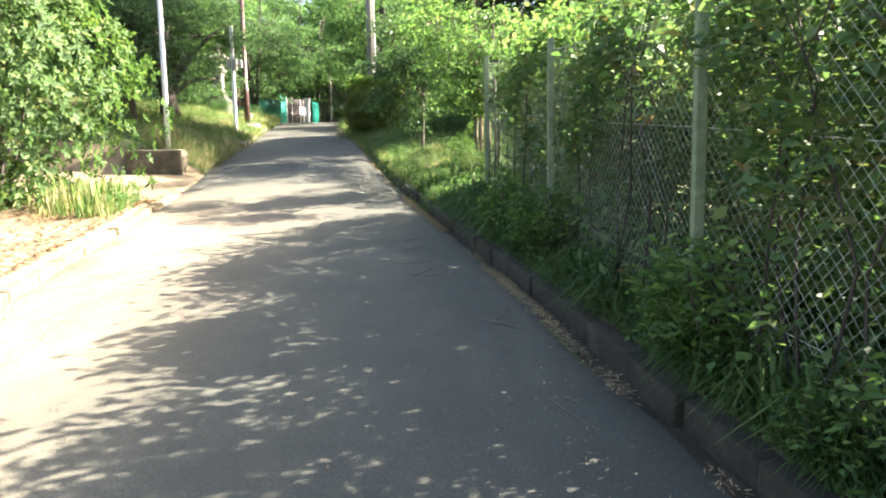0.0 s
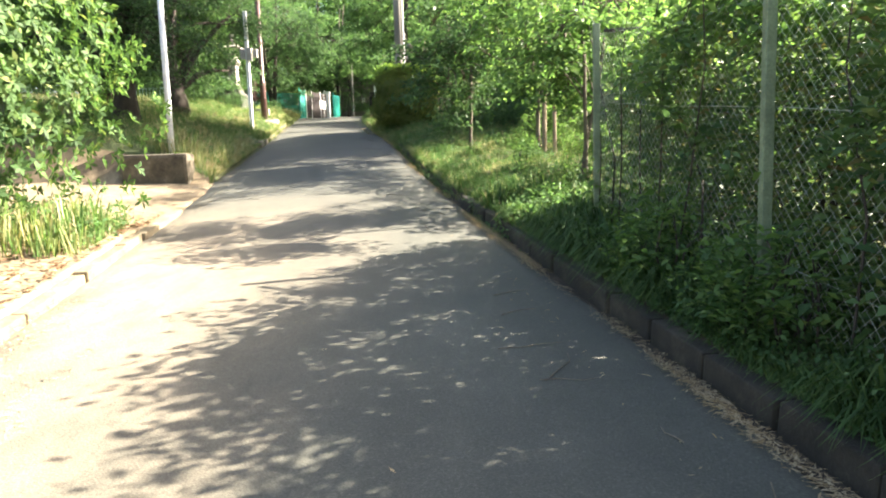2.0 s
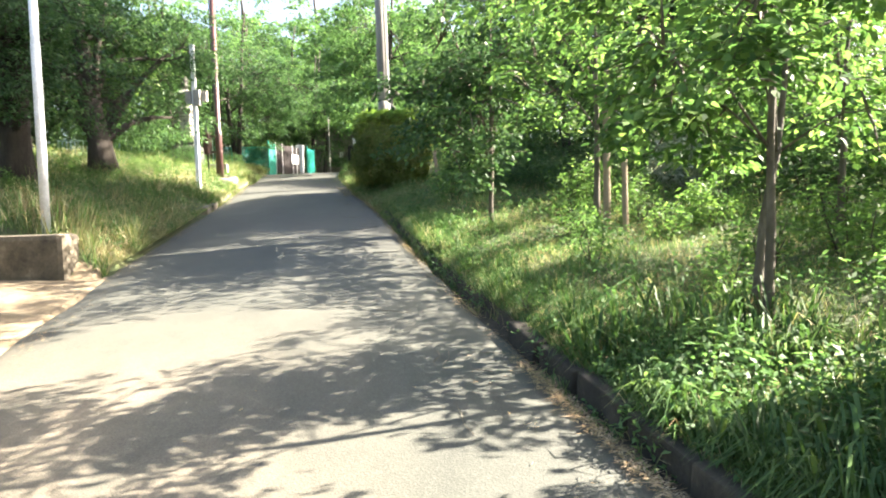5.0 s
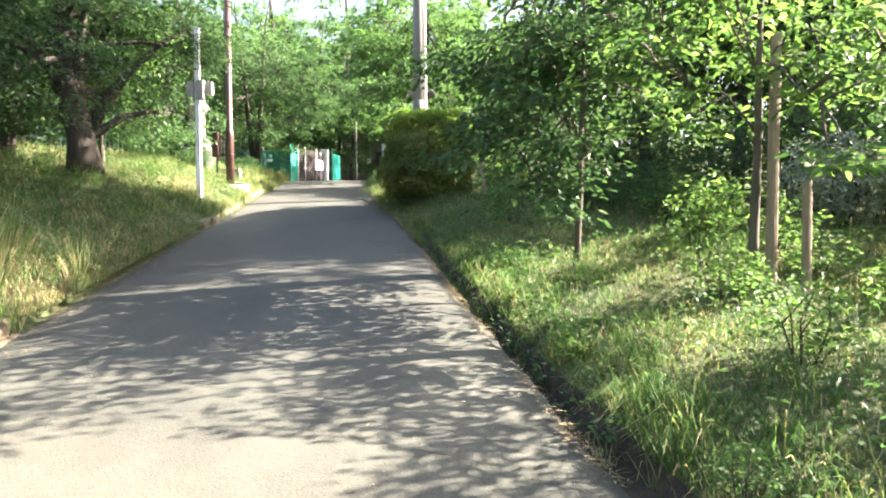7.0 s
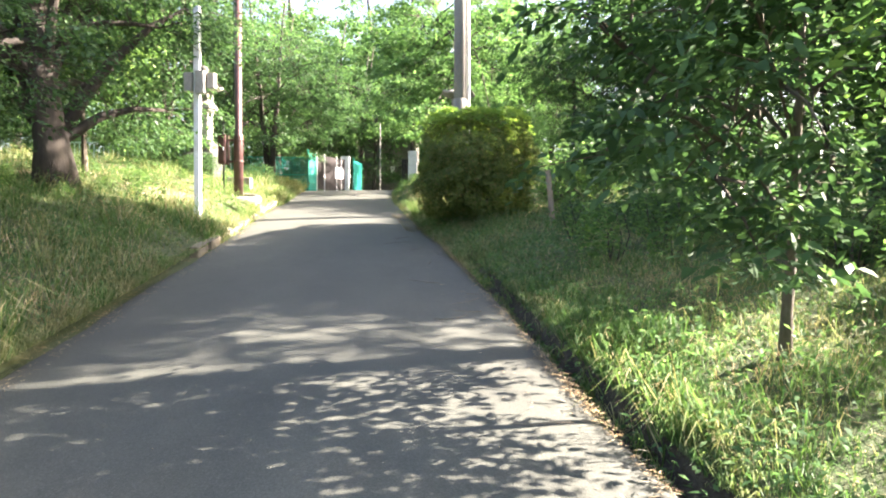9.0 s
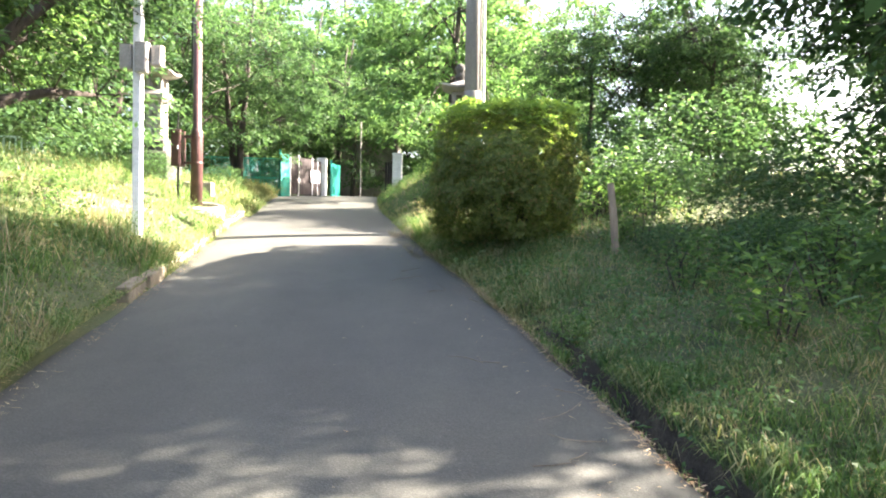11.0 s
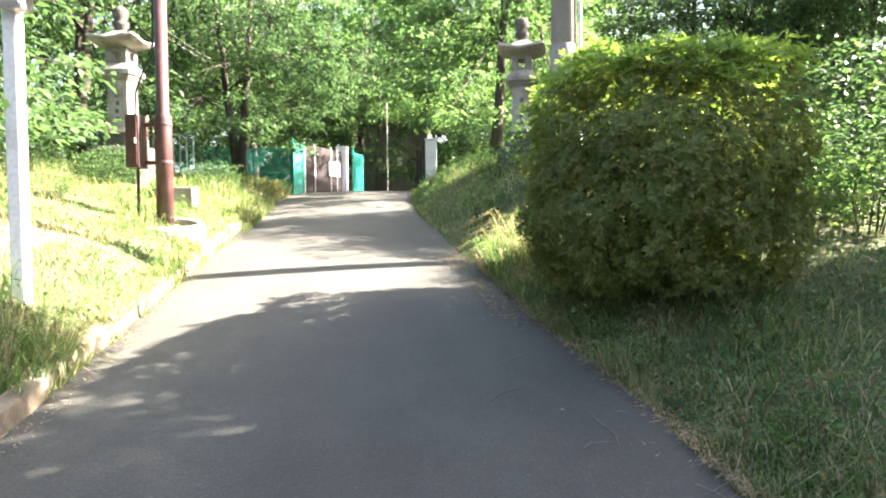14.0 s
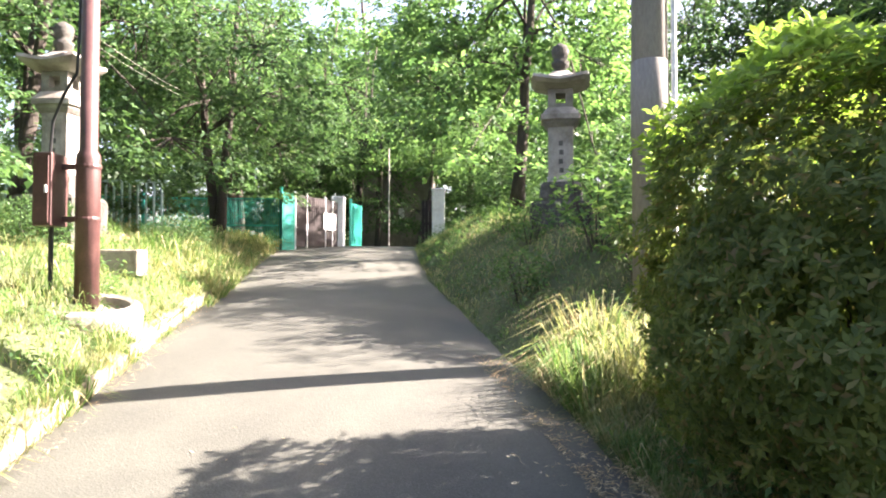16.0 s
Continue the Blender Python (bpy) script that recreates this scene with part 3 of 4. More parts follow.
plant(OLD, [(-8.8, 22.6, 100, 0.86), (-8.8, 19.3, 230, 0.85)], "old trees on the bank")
WOOD = build_tree("woodland_tree", 23, 11.0, 0.18, 5.6, (3.4, 3.4, 5.4), 14500, 0.2, LEAF, BARK, "woodland tree with dense mid-green crown behind the lane", sprays=240, spread=0.42, lobes=17, low=0.7)
plant(WOOD, [(-3.2, 35.5, 0, 0.8), (4.5, 37, 130, 0.6), (0.6, 40.8, 60, 0.8), (-10.5, 50, 10, 1.0), (-4.2, 45.5, 80, 0.75), (1.5, 46, 200, 0.7), (-14.5, 42, 300, 1.05), (-19, 36, 30, 1.1), (-19.5, 27, 220, 1.1), (9, 46, 100, 0.9), (15, 40, 180, 0.9), (17.5, 27.5, 90, 0.8), (-12.8, 47.5, 20, 0.95)], "woodland trees")
FAR = build_tree("tall_woodland_tree", 27, 20.0, 0.3, 9.8, (5.6, 5.6, 9.6), 24000, 0.34, LEAF, BARK, "tall woodland tree with hazy green crown beyond the gateway", sprays=420, spread=0.62, lobes=26, low=0.75)
plant(FAR, [(-7, 57, 240, 1.0), (-14, 55, 50, 0.92), (1.5, 57, 150, 0.85), (-22, 48, 75, 0.8), (-30, 38, 10, 0.85), (-10.5, 64, 20, 1.1), (-3.5, 65, 270, 1.1)], "tall woodland trees")
SIDE = build_tree("leafy_tree", 37, 7.2, 0.1, 3.9, (2.6, 2.6, 3.1), 13000, 0.125, SHADED_LEAF, BARK, "slender leafy tree on the shaded verge", sprays=200, spread=0.36, lobes=12, low=0.6)
# the last spot is out of view, added to shade the lantern mound
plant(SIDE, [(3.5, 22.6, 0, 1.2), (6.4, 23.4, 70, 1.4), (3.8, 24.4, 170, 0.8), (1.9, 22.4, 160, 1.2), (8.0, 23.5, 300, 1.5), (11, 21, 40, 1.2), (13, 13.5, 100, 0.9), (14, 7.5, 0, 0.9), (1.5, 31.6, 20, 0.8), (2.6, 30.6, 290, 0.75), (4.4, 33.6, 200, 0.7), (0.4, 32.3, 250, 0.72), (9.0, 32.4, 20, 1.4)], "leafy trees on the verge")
# added to shade the bank and its old trees; the crowns are mostly unseen
TALL = build_tree("tall_shade_tree", 29, 14.0, 0.15, 9.1, (3.1, 3.1, 3.0), 13000, 0.18, LEAF, BARK, "tall tree added to shade the bank, its crown mostly out of view", sprays=150, spread=0.34, lobes=12, low=0.5)
plant(TALL, [(4.4, 21.6, 0, 1.0), (6.6, 22.4, 120, 1.15), (4.6, 22.9, 210, 1.0), (5.6, 22.6, 80, 1.5), (6.4, 20.2, 160, 1.5)], "tall trees behind the verge")
YOUNG = build_tree("young_tree", 41, 5.2, 0.06, 3.1, (1.75, 1.75, 1.9), 5400, 0.12, FRESH_LEAF, YOUNG_BARK, "young tree with thin trunk and bright fresh leaves", sprays=120, spread=0.3, lean=0.05, lobes=14, low=0.6, oval=True)
# the last spot is added: its crown stands in for the old tree's sunlit branches
plant(YOUNG, [(0.78, 15.3, 100, 0.78), (5.6, 13.6, 290, 0.8), (2.5, 13.1, 130, 0.66), (4.6, 16.6, 40, 0.7), (-9.6, 24.7, 60, 0.95)], "young trees on the verge")
FORKED = build_tree("forked_young_tree", 44, 4.4, 0.042, 2.6, (1.35, 1.35, 1.5), 6500, 0.11, FRESH_LEAF, YOUNG_BARK, "young tree with two leaning stems and fresh leaves", stems=2, sprays=110, spread=0.28, lean=0.1, lobes=12, low=0.5, oval=True)
plant(FORKED, [(0.85, 11.2, 0, 0.85)], "")
SAPLING = build_tree("sapling", 47, 4.2, 0.038, 2.35, (1.2, 1.2, 1.7), 7500, 0.1, SHADED_LEAF, YOUNG_BARK, "leafy sapling with thin trunk and low hanging branches", sprays=95, spread=0.3, lean=0.03, lobes=16, low=0.85, oval=True, fork=2)
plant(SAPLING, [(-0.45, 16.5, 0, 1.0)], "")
YARD = build_shrub("tall_shrub", 51, (1.75, 1.75, 4.8), 36000, 0.12, YARD_LEAF, "tall broad-leaved shrub with bright green leaves beside a yard", square=3.2, rugged=0.36, whorl=6, belly=0.49, gaps=-0.24)
plant(YARD, [(-6.5, 9.6, 0, 1.0), (-9.3, 8.2, 110, 1.05), (-9.4, 11.0, 230, 1.0)], "tall shrubs by the yard")
HEDGE = build_shrub("round_hedge", 61, (0.96, 1.26, 1.76), 92000, 0.056, SHRUB_LEAF, "rounded clipped hedge bush with lime-green shoots on top", LIME_LEAF, "hedge", 3.4, 18, 0.2, 6, 0.46, -0.4)
plant(HEDGE, [(-2.31, 24.6, 0, 1.0)], "")
THICKET = build_shrub("thicket_bush", 71, (1.25, 1.35, 2.5), 20000, 0.11, FENCE_LEAF, "dense dark-green thicket bush growing against a wire fence", square=2.4, rugged=0.28, gaps=-0.35)
plant(THICKET, [(3.28, -1.4, 0, 0.88), (2.93, 1.0, 50, 0.88), (2.56, 3.2, 140, 0.89), (2.26, 5.4, 230, 0.87), (1.98, 7.4, 300, 0.88), (1.9, 9.2, 20, 0.78), (4.6, 1.4, 80, 1.05), (4.4, 5.8, 190, 1.05)], "bushes of the thicket")
UNDER = build_shrub("undergrowth_bush", 81, (1.7, 1.6, 2.0), 4000, 0.15, SHADED_LEAF, "leafy undergrowth bush in the shade below trees", square=2.0, stems=6, rugged=0.42)
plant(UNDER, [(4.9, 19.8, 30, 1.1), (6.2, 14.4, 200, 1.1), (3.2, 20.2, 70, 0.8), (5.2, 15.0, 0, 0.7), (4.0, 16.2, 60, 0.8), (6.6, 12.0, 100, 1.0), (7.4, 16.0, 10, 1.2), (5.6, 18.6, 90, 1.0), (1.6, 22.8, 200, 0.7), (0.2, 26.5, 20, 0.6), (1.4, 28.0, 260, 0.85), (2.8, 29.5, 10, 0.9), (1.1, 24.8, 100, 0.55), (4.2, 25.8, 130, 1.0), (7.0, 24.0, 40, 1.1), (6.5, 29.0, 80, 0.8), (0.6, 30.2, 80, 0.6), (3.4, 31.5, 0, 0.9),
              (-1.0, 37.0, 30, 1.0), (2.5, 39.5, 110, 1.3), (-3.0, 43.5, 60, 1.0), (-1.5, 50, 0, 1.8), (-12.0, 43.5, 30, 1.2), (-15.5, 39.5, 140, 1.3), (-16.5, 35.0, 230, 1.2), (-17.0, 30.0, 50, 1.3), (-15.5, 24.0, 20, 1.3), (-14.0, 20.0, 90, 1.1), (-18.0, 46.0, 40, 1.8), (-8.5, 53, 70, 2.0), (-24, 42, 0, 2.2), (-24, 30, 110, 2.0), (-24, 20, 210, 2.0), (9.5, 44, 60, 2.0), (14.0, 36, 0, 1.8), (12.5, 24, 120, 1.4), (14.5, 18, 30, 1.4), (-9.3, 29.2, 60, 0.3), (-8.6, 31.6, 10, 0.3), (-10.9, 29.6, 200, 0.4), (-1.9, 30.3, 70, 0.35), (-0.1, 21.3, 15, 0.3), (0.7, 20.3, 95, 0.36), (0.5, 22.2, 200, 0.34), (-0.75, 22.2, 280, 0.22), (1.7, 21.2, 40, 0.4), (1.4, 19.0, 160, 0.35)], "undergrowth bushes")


PALE = build_shrub("pale_shrub", 97, (0.75, 0.6, 1.35), 5200, 0.09, GLINT_LEAF, "shrub with sun glints painted as pale leaf colour beneath the trees", square=2.0, stems=9, rugged=0.4, whorl=5)
plant(PALE, [(3.1, 18.4, 0, 0.9)], "")

WEED = build_shrub("weed_plant", 91, (0.34, 0.32, 0.62), 620, 0.075, FRESH_LEAF, "knee-high leafy weed growing out of the grass", category="weed", square=2.0, stems=5, rugged=0.3)
weed_rng = np.random.default_rng(33)
spots = []
for y0, y1, s0, s1, count in ((9.6, 14.5, 1.3, 4.2, 12), (14.5, 18.5, 1.6, 4.5, 13), (18.5, 24.0, 1.2, 4.5, 12), (27.5, 33.0, 0.5, 2.5, 6), (-2.0, 9.0, 0.33, 0.75, 26)):
    for _ in range(count):
        wy = weed_rng.uniform(y0, y1)
        spots.append((float(right_x(wy)) + weed_rng.uniform(s0, s1), wy, weed_rng.uniform(0, 360), weed_rng.uniform(0.55, 1.25)))
spots += [(-0.75, 26.0, 20, 1.5), (-0.35, 26.6, 130, 1.8), (0.1, 25.8, 250, 1.4), (-2.75, 28.6, 80, 1.6), (-2.4, 28.2, 10, 1.3)]
for _ in range(12):
    wy = weed_rng.uniform(16, 34)
    spots.append((float(left_x(wy)) - weed_rng.uniform(0.4, 3.0), wy, weed_rng.uniform(0, 360), weed_rng.uniform(0.4, 0.9)))
for wy, off in ((20.3, 0.22), (21.2, 0.16), (21.9, 0.3), (17.4, 0.3), (14.2, 0.34), (12.3, 0.3)):
    spots.append((float(right_x(wy)) + off, wy, wy * 77, 0.45))
plant(WEED, spots, "weeds in the grass")


# ---- grass ----
def blades(rng, x, y, height, width, lean=0.5, toward=0):
    c = len(x)
    z = np.where((x < left_x(y)) & (x > left_x(y) - 0.16) & (y > 15.4), road_z(y) + 0.08, land(x, y) - 0.02)
    a = rng.uniform(0, 2 * math.pi, c)
    tall = np.array([noise.noise(Vector((p * 0.9, q * 0.9, 3.0))) + 0.6 * noise.noise(Vector((p * 2.6, q * 2.6, 8.0))) for p, q in zip(x, y)])
    h = height * rng.uniform(0.45, 1.3, c) * np.clip(0.9 + 1.3 * tall, 0.3, 1.4)
    w = width * rng.uniform(0.6, 1.3, c)
    b = rng.normal(math.pi if toward > 0 else 0.0, 1.15, c) if toward else rng.uniform(0, 2 * math.pi, c)
    k = np.minimum(lean * rng.uniform(0.15, 0.9, c), 1.15)
    drop = (0.15 + 0.45 * k) * (1.5 if toward else 1.0)
    k = k * h
    base = np.stack([x, y, z], axis=1)
    side = np.stack([np.cos(a), np.sin(a), 0 * a], axis=1) * w[:, None] * 0.5
    bend = np.stack([np.cos(b) * k, np.sin(b) * k, 0 * a], axis=1)
    upv = np.stack([0 * a, 0 * a, h], axis=1)
    mid = base + bend * 0.38 + upv * 0.68
    tip = base + bend + upv * (1 - drop)[:, None]
    low = np.stack([base - side, base + side, mid + side * 0.8, mid - side * 0.8], axis=1)
    high = np.stack([mid - side * 0.8, mid + side * 0.8, tip + side * 0.1, tip - side * 0.1], axis=1)
    return low, high


def blade_mesh(name, low, high, mat, label):
    """Each blade is one island of two faces."""
    c = len(low)
    v = np.concatenate([low, high[:, 2:3]], axis=1).astype(np.float32)
    idx = np.arange(c, dtype=np.int32)[:, None] * 5 + np.array([0, 1, 2, 3, 3, 2, 4], dtype=np.int32)[None, :]
    me = bpy.data.meshes.new(name)
    me.vertices.add(5 * c)
    me.vertices.foreach_set("co", v.reshape(-1))
    me.loops.add(7 * c)
    me.loops.foreach_set("vertex_index", idx.reshape(-1))
    me.polygons.add(2 * c)
    me.polygons.foreach_set("loop_start", (np.arange(c, dtype=np.int32)[:, None] * 7 + np.array([0, 4], dtype=np.int32)).reshape(-1))
    me.update(calc_edges=True)
    tagged(link_mesh(name, me, mat), label, "grass", kind="stuff")


def scatter(rng, count, y0, y1, s0, s1, side, clump=0.0):
    y = rng.uniform(y0, y1, count)
    s = s0 + (s1 - s0) * rng.uniform(0, 1, count) ** 1.4
    if clump:
        cy, cs = rng.uniform(y0, y1, max(1, count // 25)), s0 + (s1 - s0) * rng.uniform(0, 1, max(1, count // 25)) ** 1.3
        w = rng.integers(0, len(cy), count)
        y, s = cy[w] + rng.normal(0, clump, count), np.maximum(s0, cs[w] + rng.normal(0, clump, count))
    return (right_x(y) + s, y) if side > 0 else (left_x(y) - s, y)


def build_grass():
    rng = np.random.default_rng(7)
    def lay(name, specs, mat, label):
        lows, highs = [], []
        for count, y0, y1, s0, s1, side, clump, h, w, lean, *over in specs:
            x, y = scatter(rng, count, y0, y1, s0, s1, side, clump)
            if side < 0:
                keep = np.array([rng.uniform() < 0.45 or not bare(p, q) for p, q in zip(x, y)])
                x, y = x[keep], y[keep]
            a, b = blades(rng, x, y, h, w, lean, side if over else 0)
            lows.append(a)
            highs.append(b)
        blade_mesh(name, np.concatenate(lows), np.concatenate(highs), mat, label)
    lay("verge_grass", [(66000, 9.5, 24, 0.24, 5, 1, 0.0, 0.085, 0.006, 1.8), (2400, 10.5, 22, 0.2, 0.42, 1, 0.05, 0.16, 0.008, 2.0, "over"), (400, 10.5, 24, 0.22, 0.42, 1, 0.05, 0.3, 0.006, 2.4, "over"), (700, 9, 20, 0.05, 0.2, 1, 0.1, 0.12, 0.007, 1.4), (5000, 20, 26, 0.03, 0.4, 1, 0.0, 0.15, 0.008, 1.7), (12000, 9, 24, 0.24, 4.5, 1, 0.2, 0.18, 0.006, 1.7), (600, 9.5, 24, 0.5, 6, 1, 0.0, 0.4, 0.005, 0.8), (9000, 9.5, 34, 4, 13, 1, 0.25, 0.3, 0.012, 1.2), (22000, 24, 42, 0.04, 4, 1, 0.0, 0.13, 0.009, 1.5), (2400, 25.9, 26.7, 0.1, 0.6, 1, 0.15, 0.5, 0.008, 1.6),
                        (7000, 22.5, 26.5, 0.05, 1.2, 1, 0.15, 0.2, 0.008, 1.6)], GRASS, "rough green and straw-coloured grass on the verge")
    lay("bank_grass", [(52000, 15.3, 40, 0.0, 4.5, -1, 0.0, 0.13, 0.009, 1.5), (6000, 15.5, 40, 0.0, 0.14, -1, 0.0, 0.15, 0.008, 1.8), (4000, 15.4, 21, 0.1, 3.5, -1, 0.18, 0.2, 0.01, 1.3), (7000, 21, 36, 0.1, 3.5, -1, 0.18, 0.26, 0.009, 1.3), (900, 15.5, 36, 0.2, 4, -1, 0.0, 0.42, 0.005, 0.8), (9000, 15.5, 40, 4.2, 11, -1, 0.25, 0.28, 0.012, 1.2), (1500, 15.4, 17.0, 0.1, 1.6, -1, 0.16, 0.5, 0.01, 1.2), (900, 9.0, 10.5, 0.3, 1.2, -1, 0.15, 0.4, 0.016, 0.7), (6000, 29.5, 37.5, -0.15, 1.3, -1, 0.14, 0.34, 0.012, 1.3), (2500, 21.8, 30.5, -0.02, 0.16, -1, 0.1, 0.3, 0.009, 1.9)], GRASS, "sunlit tall grass on the bank")
    lay("verge_tufts", [(6500, 9.8, 21.5, 0.22, 0.75, 1, 0.08, 0.19, 0.007, 1.6), (6500, 10, 24, 0.5, 4.5, 1, 0.1, 0.18, 0.007, 1.5), (13000, 15.5, 23, 0.1, 4.2, -1, 0.16, 0.15, 0.008, 1.4)], TUFT, "lush green grass tufts on both verges")
    lay("fence_grass", [(20000, -3, 11, 0.26, 1.5, 1, 0.0, 0.17, 0.014, 1.6), (4200, -3, 11, 0.3, 0.46, 1, 0.06, 0.24, 0.012, 2.4, "over"), (3000, -3, 11, 0.28, 0.4, 1, 0.05, 0.16, 0.01, 2.6, "over"), (7000, -3, 11.5, 0.28, 1.6, 1, 0.12, 0.3, 0.02, 1.1)], LUSH, "lush dark-green grass under a wire fence")


def build_litter():
    rng = np.random.default_rng(17)
    xs, ys = [], []
    for count, y0, y1, s0, s1, side in ((9500, -2, 11.5, -0.25, 4.0, -1), (9000, -2, 8.5, -0.75, 0.1, -1), (3600, 11, 15, -0.3, 4.0, -1), (15000, -3, 25, -0.07, 0.1, 1), (9000, -3, 12, -0.03, 0.12, 1), (700, -3, 25, -0.5, 0.05, 1), (3500, 24.0, 27.2, -0.3, 0.3, 1), (6000, 27.2, 33.0, 0.2, 2.6, 1), (3500, 11, 23.5, 0.3, 3.2, 1), (5000, 15, 38, -0.2, 0.15, -1), (300, -2, 26, -2.5, 0, 1)):
        x, y = scatter(rng, count, y0, y1, s0, s1, side)
        xs.append(x)
        ys.append(y)
    x, y = np.concatenate(xs), np.concatenate(ys)
    keep = np.array([noise.noise(Vector((a * 1.4, b * 1.4, 5.0))) for a, b in zip(x, y)]) > rng.uniform(-0.45, 0.35, len(x))
    x, y = x[keep], y[keep]
    inside = (x > left_x(y)) & (x < right_x(y))
    z = np.where(inside, road_z(y) + 0.012, land(x, y) + 0.012)
    cen = np.stack([x, y, z + rng.uniform(0, 0.012, len(x))], axis=1)
    v = leaf_faces(rng, cen, 0.05 * rng.uniform(0.4, 1.6, len(x)), 0.007 * rng.uniform(0.4, 1.8, len(x)), 0.0, 0.15)
    v[:, :, 2] = cen[:, None, 2] + (v[:, :, 2] - cen[:, None, 2]) * 0.25
    tagged(quads("leaf_litter", v, STRAW), "dry straw and fallen leaves along road edges", "leaf litter", kind="stuff")


def build_weeds():
    rng = np.random.default_rng(19)
    for name, mat, specs, label in (("verge_weeds", LEAF, ((15000, 9.5, 25, 0.1, 5, 1, 0.16), (7000, 25, 40, 0.1, 3, 1, 0.16)), "low broad-leaved weeds among verge grass"),
                                    ("bank_weeds", LEAF, ((15000, 15.6, 40, 0.15, 5, -1, 0.18), (1500, 9.2, 10.6, 0.2, 1.6, -1, 0.2)), "low broad-leaved weeds on the bank"),
                                    ("fence_weeds", LEAF, ((14000, -3, 11.5, 0.25, 1.5, 1, 0.14),), "dark-green broad-leaved weeds at the fence foot")):
        faces = []
        for count, y0, y1, s0, s1, side, clump in specs:
            x, y = scatter(rng, count, y0, y1, s0, s1, side, clump)
            tall = 0.06 + 0.22 * np.array([max(0.0, 0.5 + noise.noise(Vector((a * 1.7, b * 1.7, 0.3)))) for a, b in zip(x, y)])
            cen = np.stack([x, y, land(x, y) + tall * rng.uniform(0.1, 1.2, count)], axis=1)
            faces.append(leaf_faces(rng, cen, 0.06, 0.026, 0.1, 0.5))
        tagged(quads(name, np.concatenate(faces), mat), label, "weeds", kind="stuff")


def build_dead_leaves():
    rng = np.random.default_rng(23)
    x, y = scatter(rng, 9000, 0.5, 11.5, 0.2, 5.5, -1, 0.35)
    cen = np.stack([x, y, land(x, y) + rng.uniform(0.01, 0.05, len(x))], axis=1)
    v = leaf_faces(rng, cen, 0.085, 0.045, 0.0, 0.3, True)
    v[:, :, 2] = cen[:, None, 2] + (v[:, :, 2] - cen[:, None, 2]) * 0.4
    tagged(quads("dead_leaves", v, DEAD_LEAF), "brown dead leaves under the shrub in the yard", "dead leaves", kind="stuff")


def build_straw():
    rng = np.random.default_rng(43)
    lows, highs = [], []
    for count, y0, y1, s0, s1, side, clump, h in ((900, 15.45, 16.6, 0.1, 1.3, -1, 0.13, 0.5), (500, 17.5, 24, 0.1, 1.2, -1, 0.1, 0.4), (500, 25.95, 26.7, 0.0, 0.5, 1, 0.12, 0.42), (900, 10, 24, 0.2, 3.0, 1, 0.12, 0.2), (9500, 10, 25, 0.25, 4.0, 1, 0.22, 0.11), (1500, 26.5, 34, 0.4, 2.5, 1, 0.2, 0.12), (1600, 21.5, 25, 0.0, 0.6, 1, 0.2, 0.16)):
        x, y = scatter(rng, count, y0, y1, s0, s1, side, clump)
        a, b = blades(rng, x, y, h, 0.004, 1.8)
        lows.append(a)
        highs.append(b)
    blade_mesh("dry_grass", np.concatenate(lows), np.concatenate(highs), STRAW, "bleached dry grass tufts on both verges")


build_grass()
build_dead_leaves()
build_straw()
build_weeds()
build_litter()


# ---- wire fence ----
FENCE = [(2.1, -1.8), (1.72, 0.9), (1.35, 3.6), (1.02, 6.4), (0.6, 9.0)]


def build_fence():
    fence = thing("wire_fence", FENCE[0][0], FENCE[0][1], ground_at(*FENCE[0]), "green-grey posts with diamond wire mesh overgrown by leaves", "fence")
    ox, oy, oz = fence.location
    for x, y in FENCE:
        z = ground_at(x, y)
        bm = bmesh.new()
        box(bm, x - ox, y - oy, z - oz + 0.85, 0.06, 0.06, 2.1, 0.008)
        part("post", bm, POST_GREEN, fence)
    for (x0, y0), (x1, y1) in zip(FENCE, FENCE[1:]):
        a, b = Vector((x0 - ox, y0 - oy, ground_at(x0, y0) - oz)), Vector((x1 - ox, y1 - oy, ground_at(x1, y1) - oz))
        d = b - a
        run = d.length
        pitch_x, r = 0.072, 0.0014
        side = Vector((d.y, -d.x, 0)).normalized() * 0.034
        lift = 1.78
        rows = int(lift / (pitch_x / 2))
        segs = []
        for k in range(-1, int(run / pitch_x) + 1):
            for i in range(rows):
                for sgn in (1, -1):
                    u0 = k * pitch_x + (pitch_x / 2 if (i % 2 == 0) == (sgn > 0) else 0) + (pitch_x / 2 if sgn > 0 else 0)
                    u1 = u0 + (-pitch_x / 2 if (i % 2 == 0) else pitch_x / 2) * sgn
                    if min(u0, u1) < 0 or max(u0, u1) > run:
                        continue
                    segs.append((u0, i, u1))
        v = []
        for u0, i, u1 in segs:
            p = a + d * (u0 / run) + side + Vector((0, 0, 0.05 + i * pitch_x / 2))
            q = a + d * (u1 / run) + side + Vector((0, 0, 0.05 + (i + 1) * pitch_x / 2))
            e = (q - p).normalized()
            w1 = e.cross(side.normalized()) * r
            w2 = side.normalized() * r
            v.append([p - w1, p + w1, q + w1, q - w1])
            v.append([p - w2, p + w2, q + w2, q - w2])
        quads("wire_mesh", np.array([[list(c) for c in f] for f in v]), WIRE, fence)
        for hgt in (0.35, 1.2, 1.8):
            bm = bmesh.new()
            tube(bm, [a + side + Vector((0, 0, hgt)), a.lerp(b, 0.5) + side + Vector((0, 0, hgt - 0.02)), b + side + Vector((0, 0, hgt))], [0.002] * 3, 5)
            part("tension_wire", bm, WIRE, fence)


build_fence()


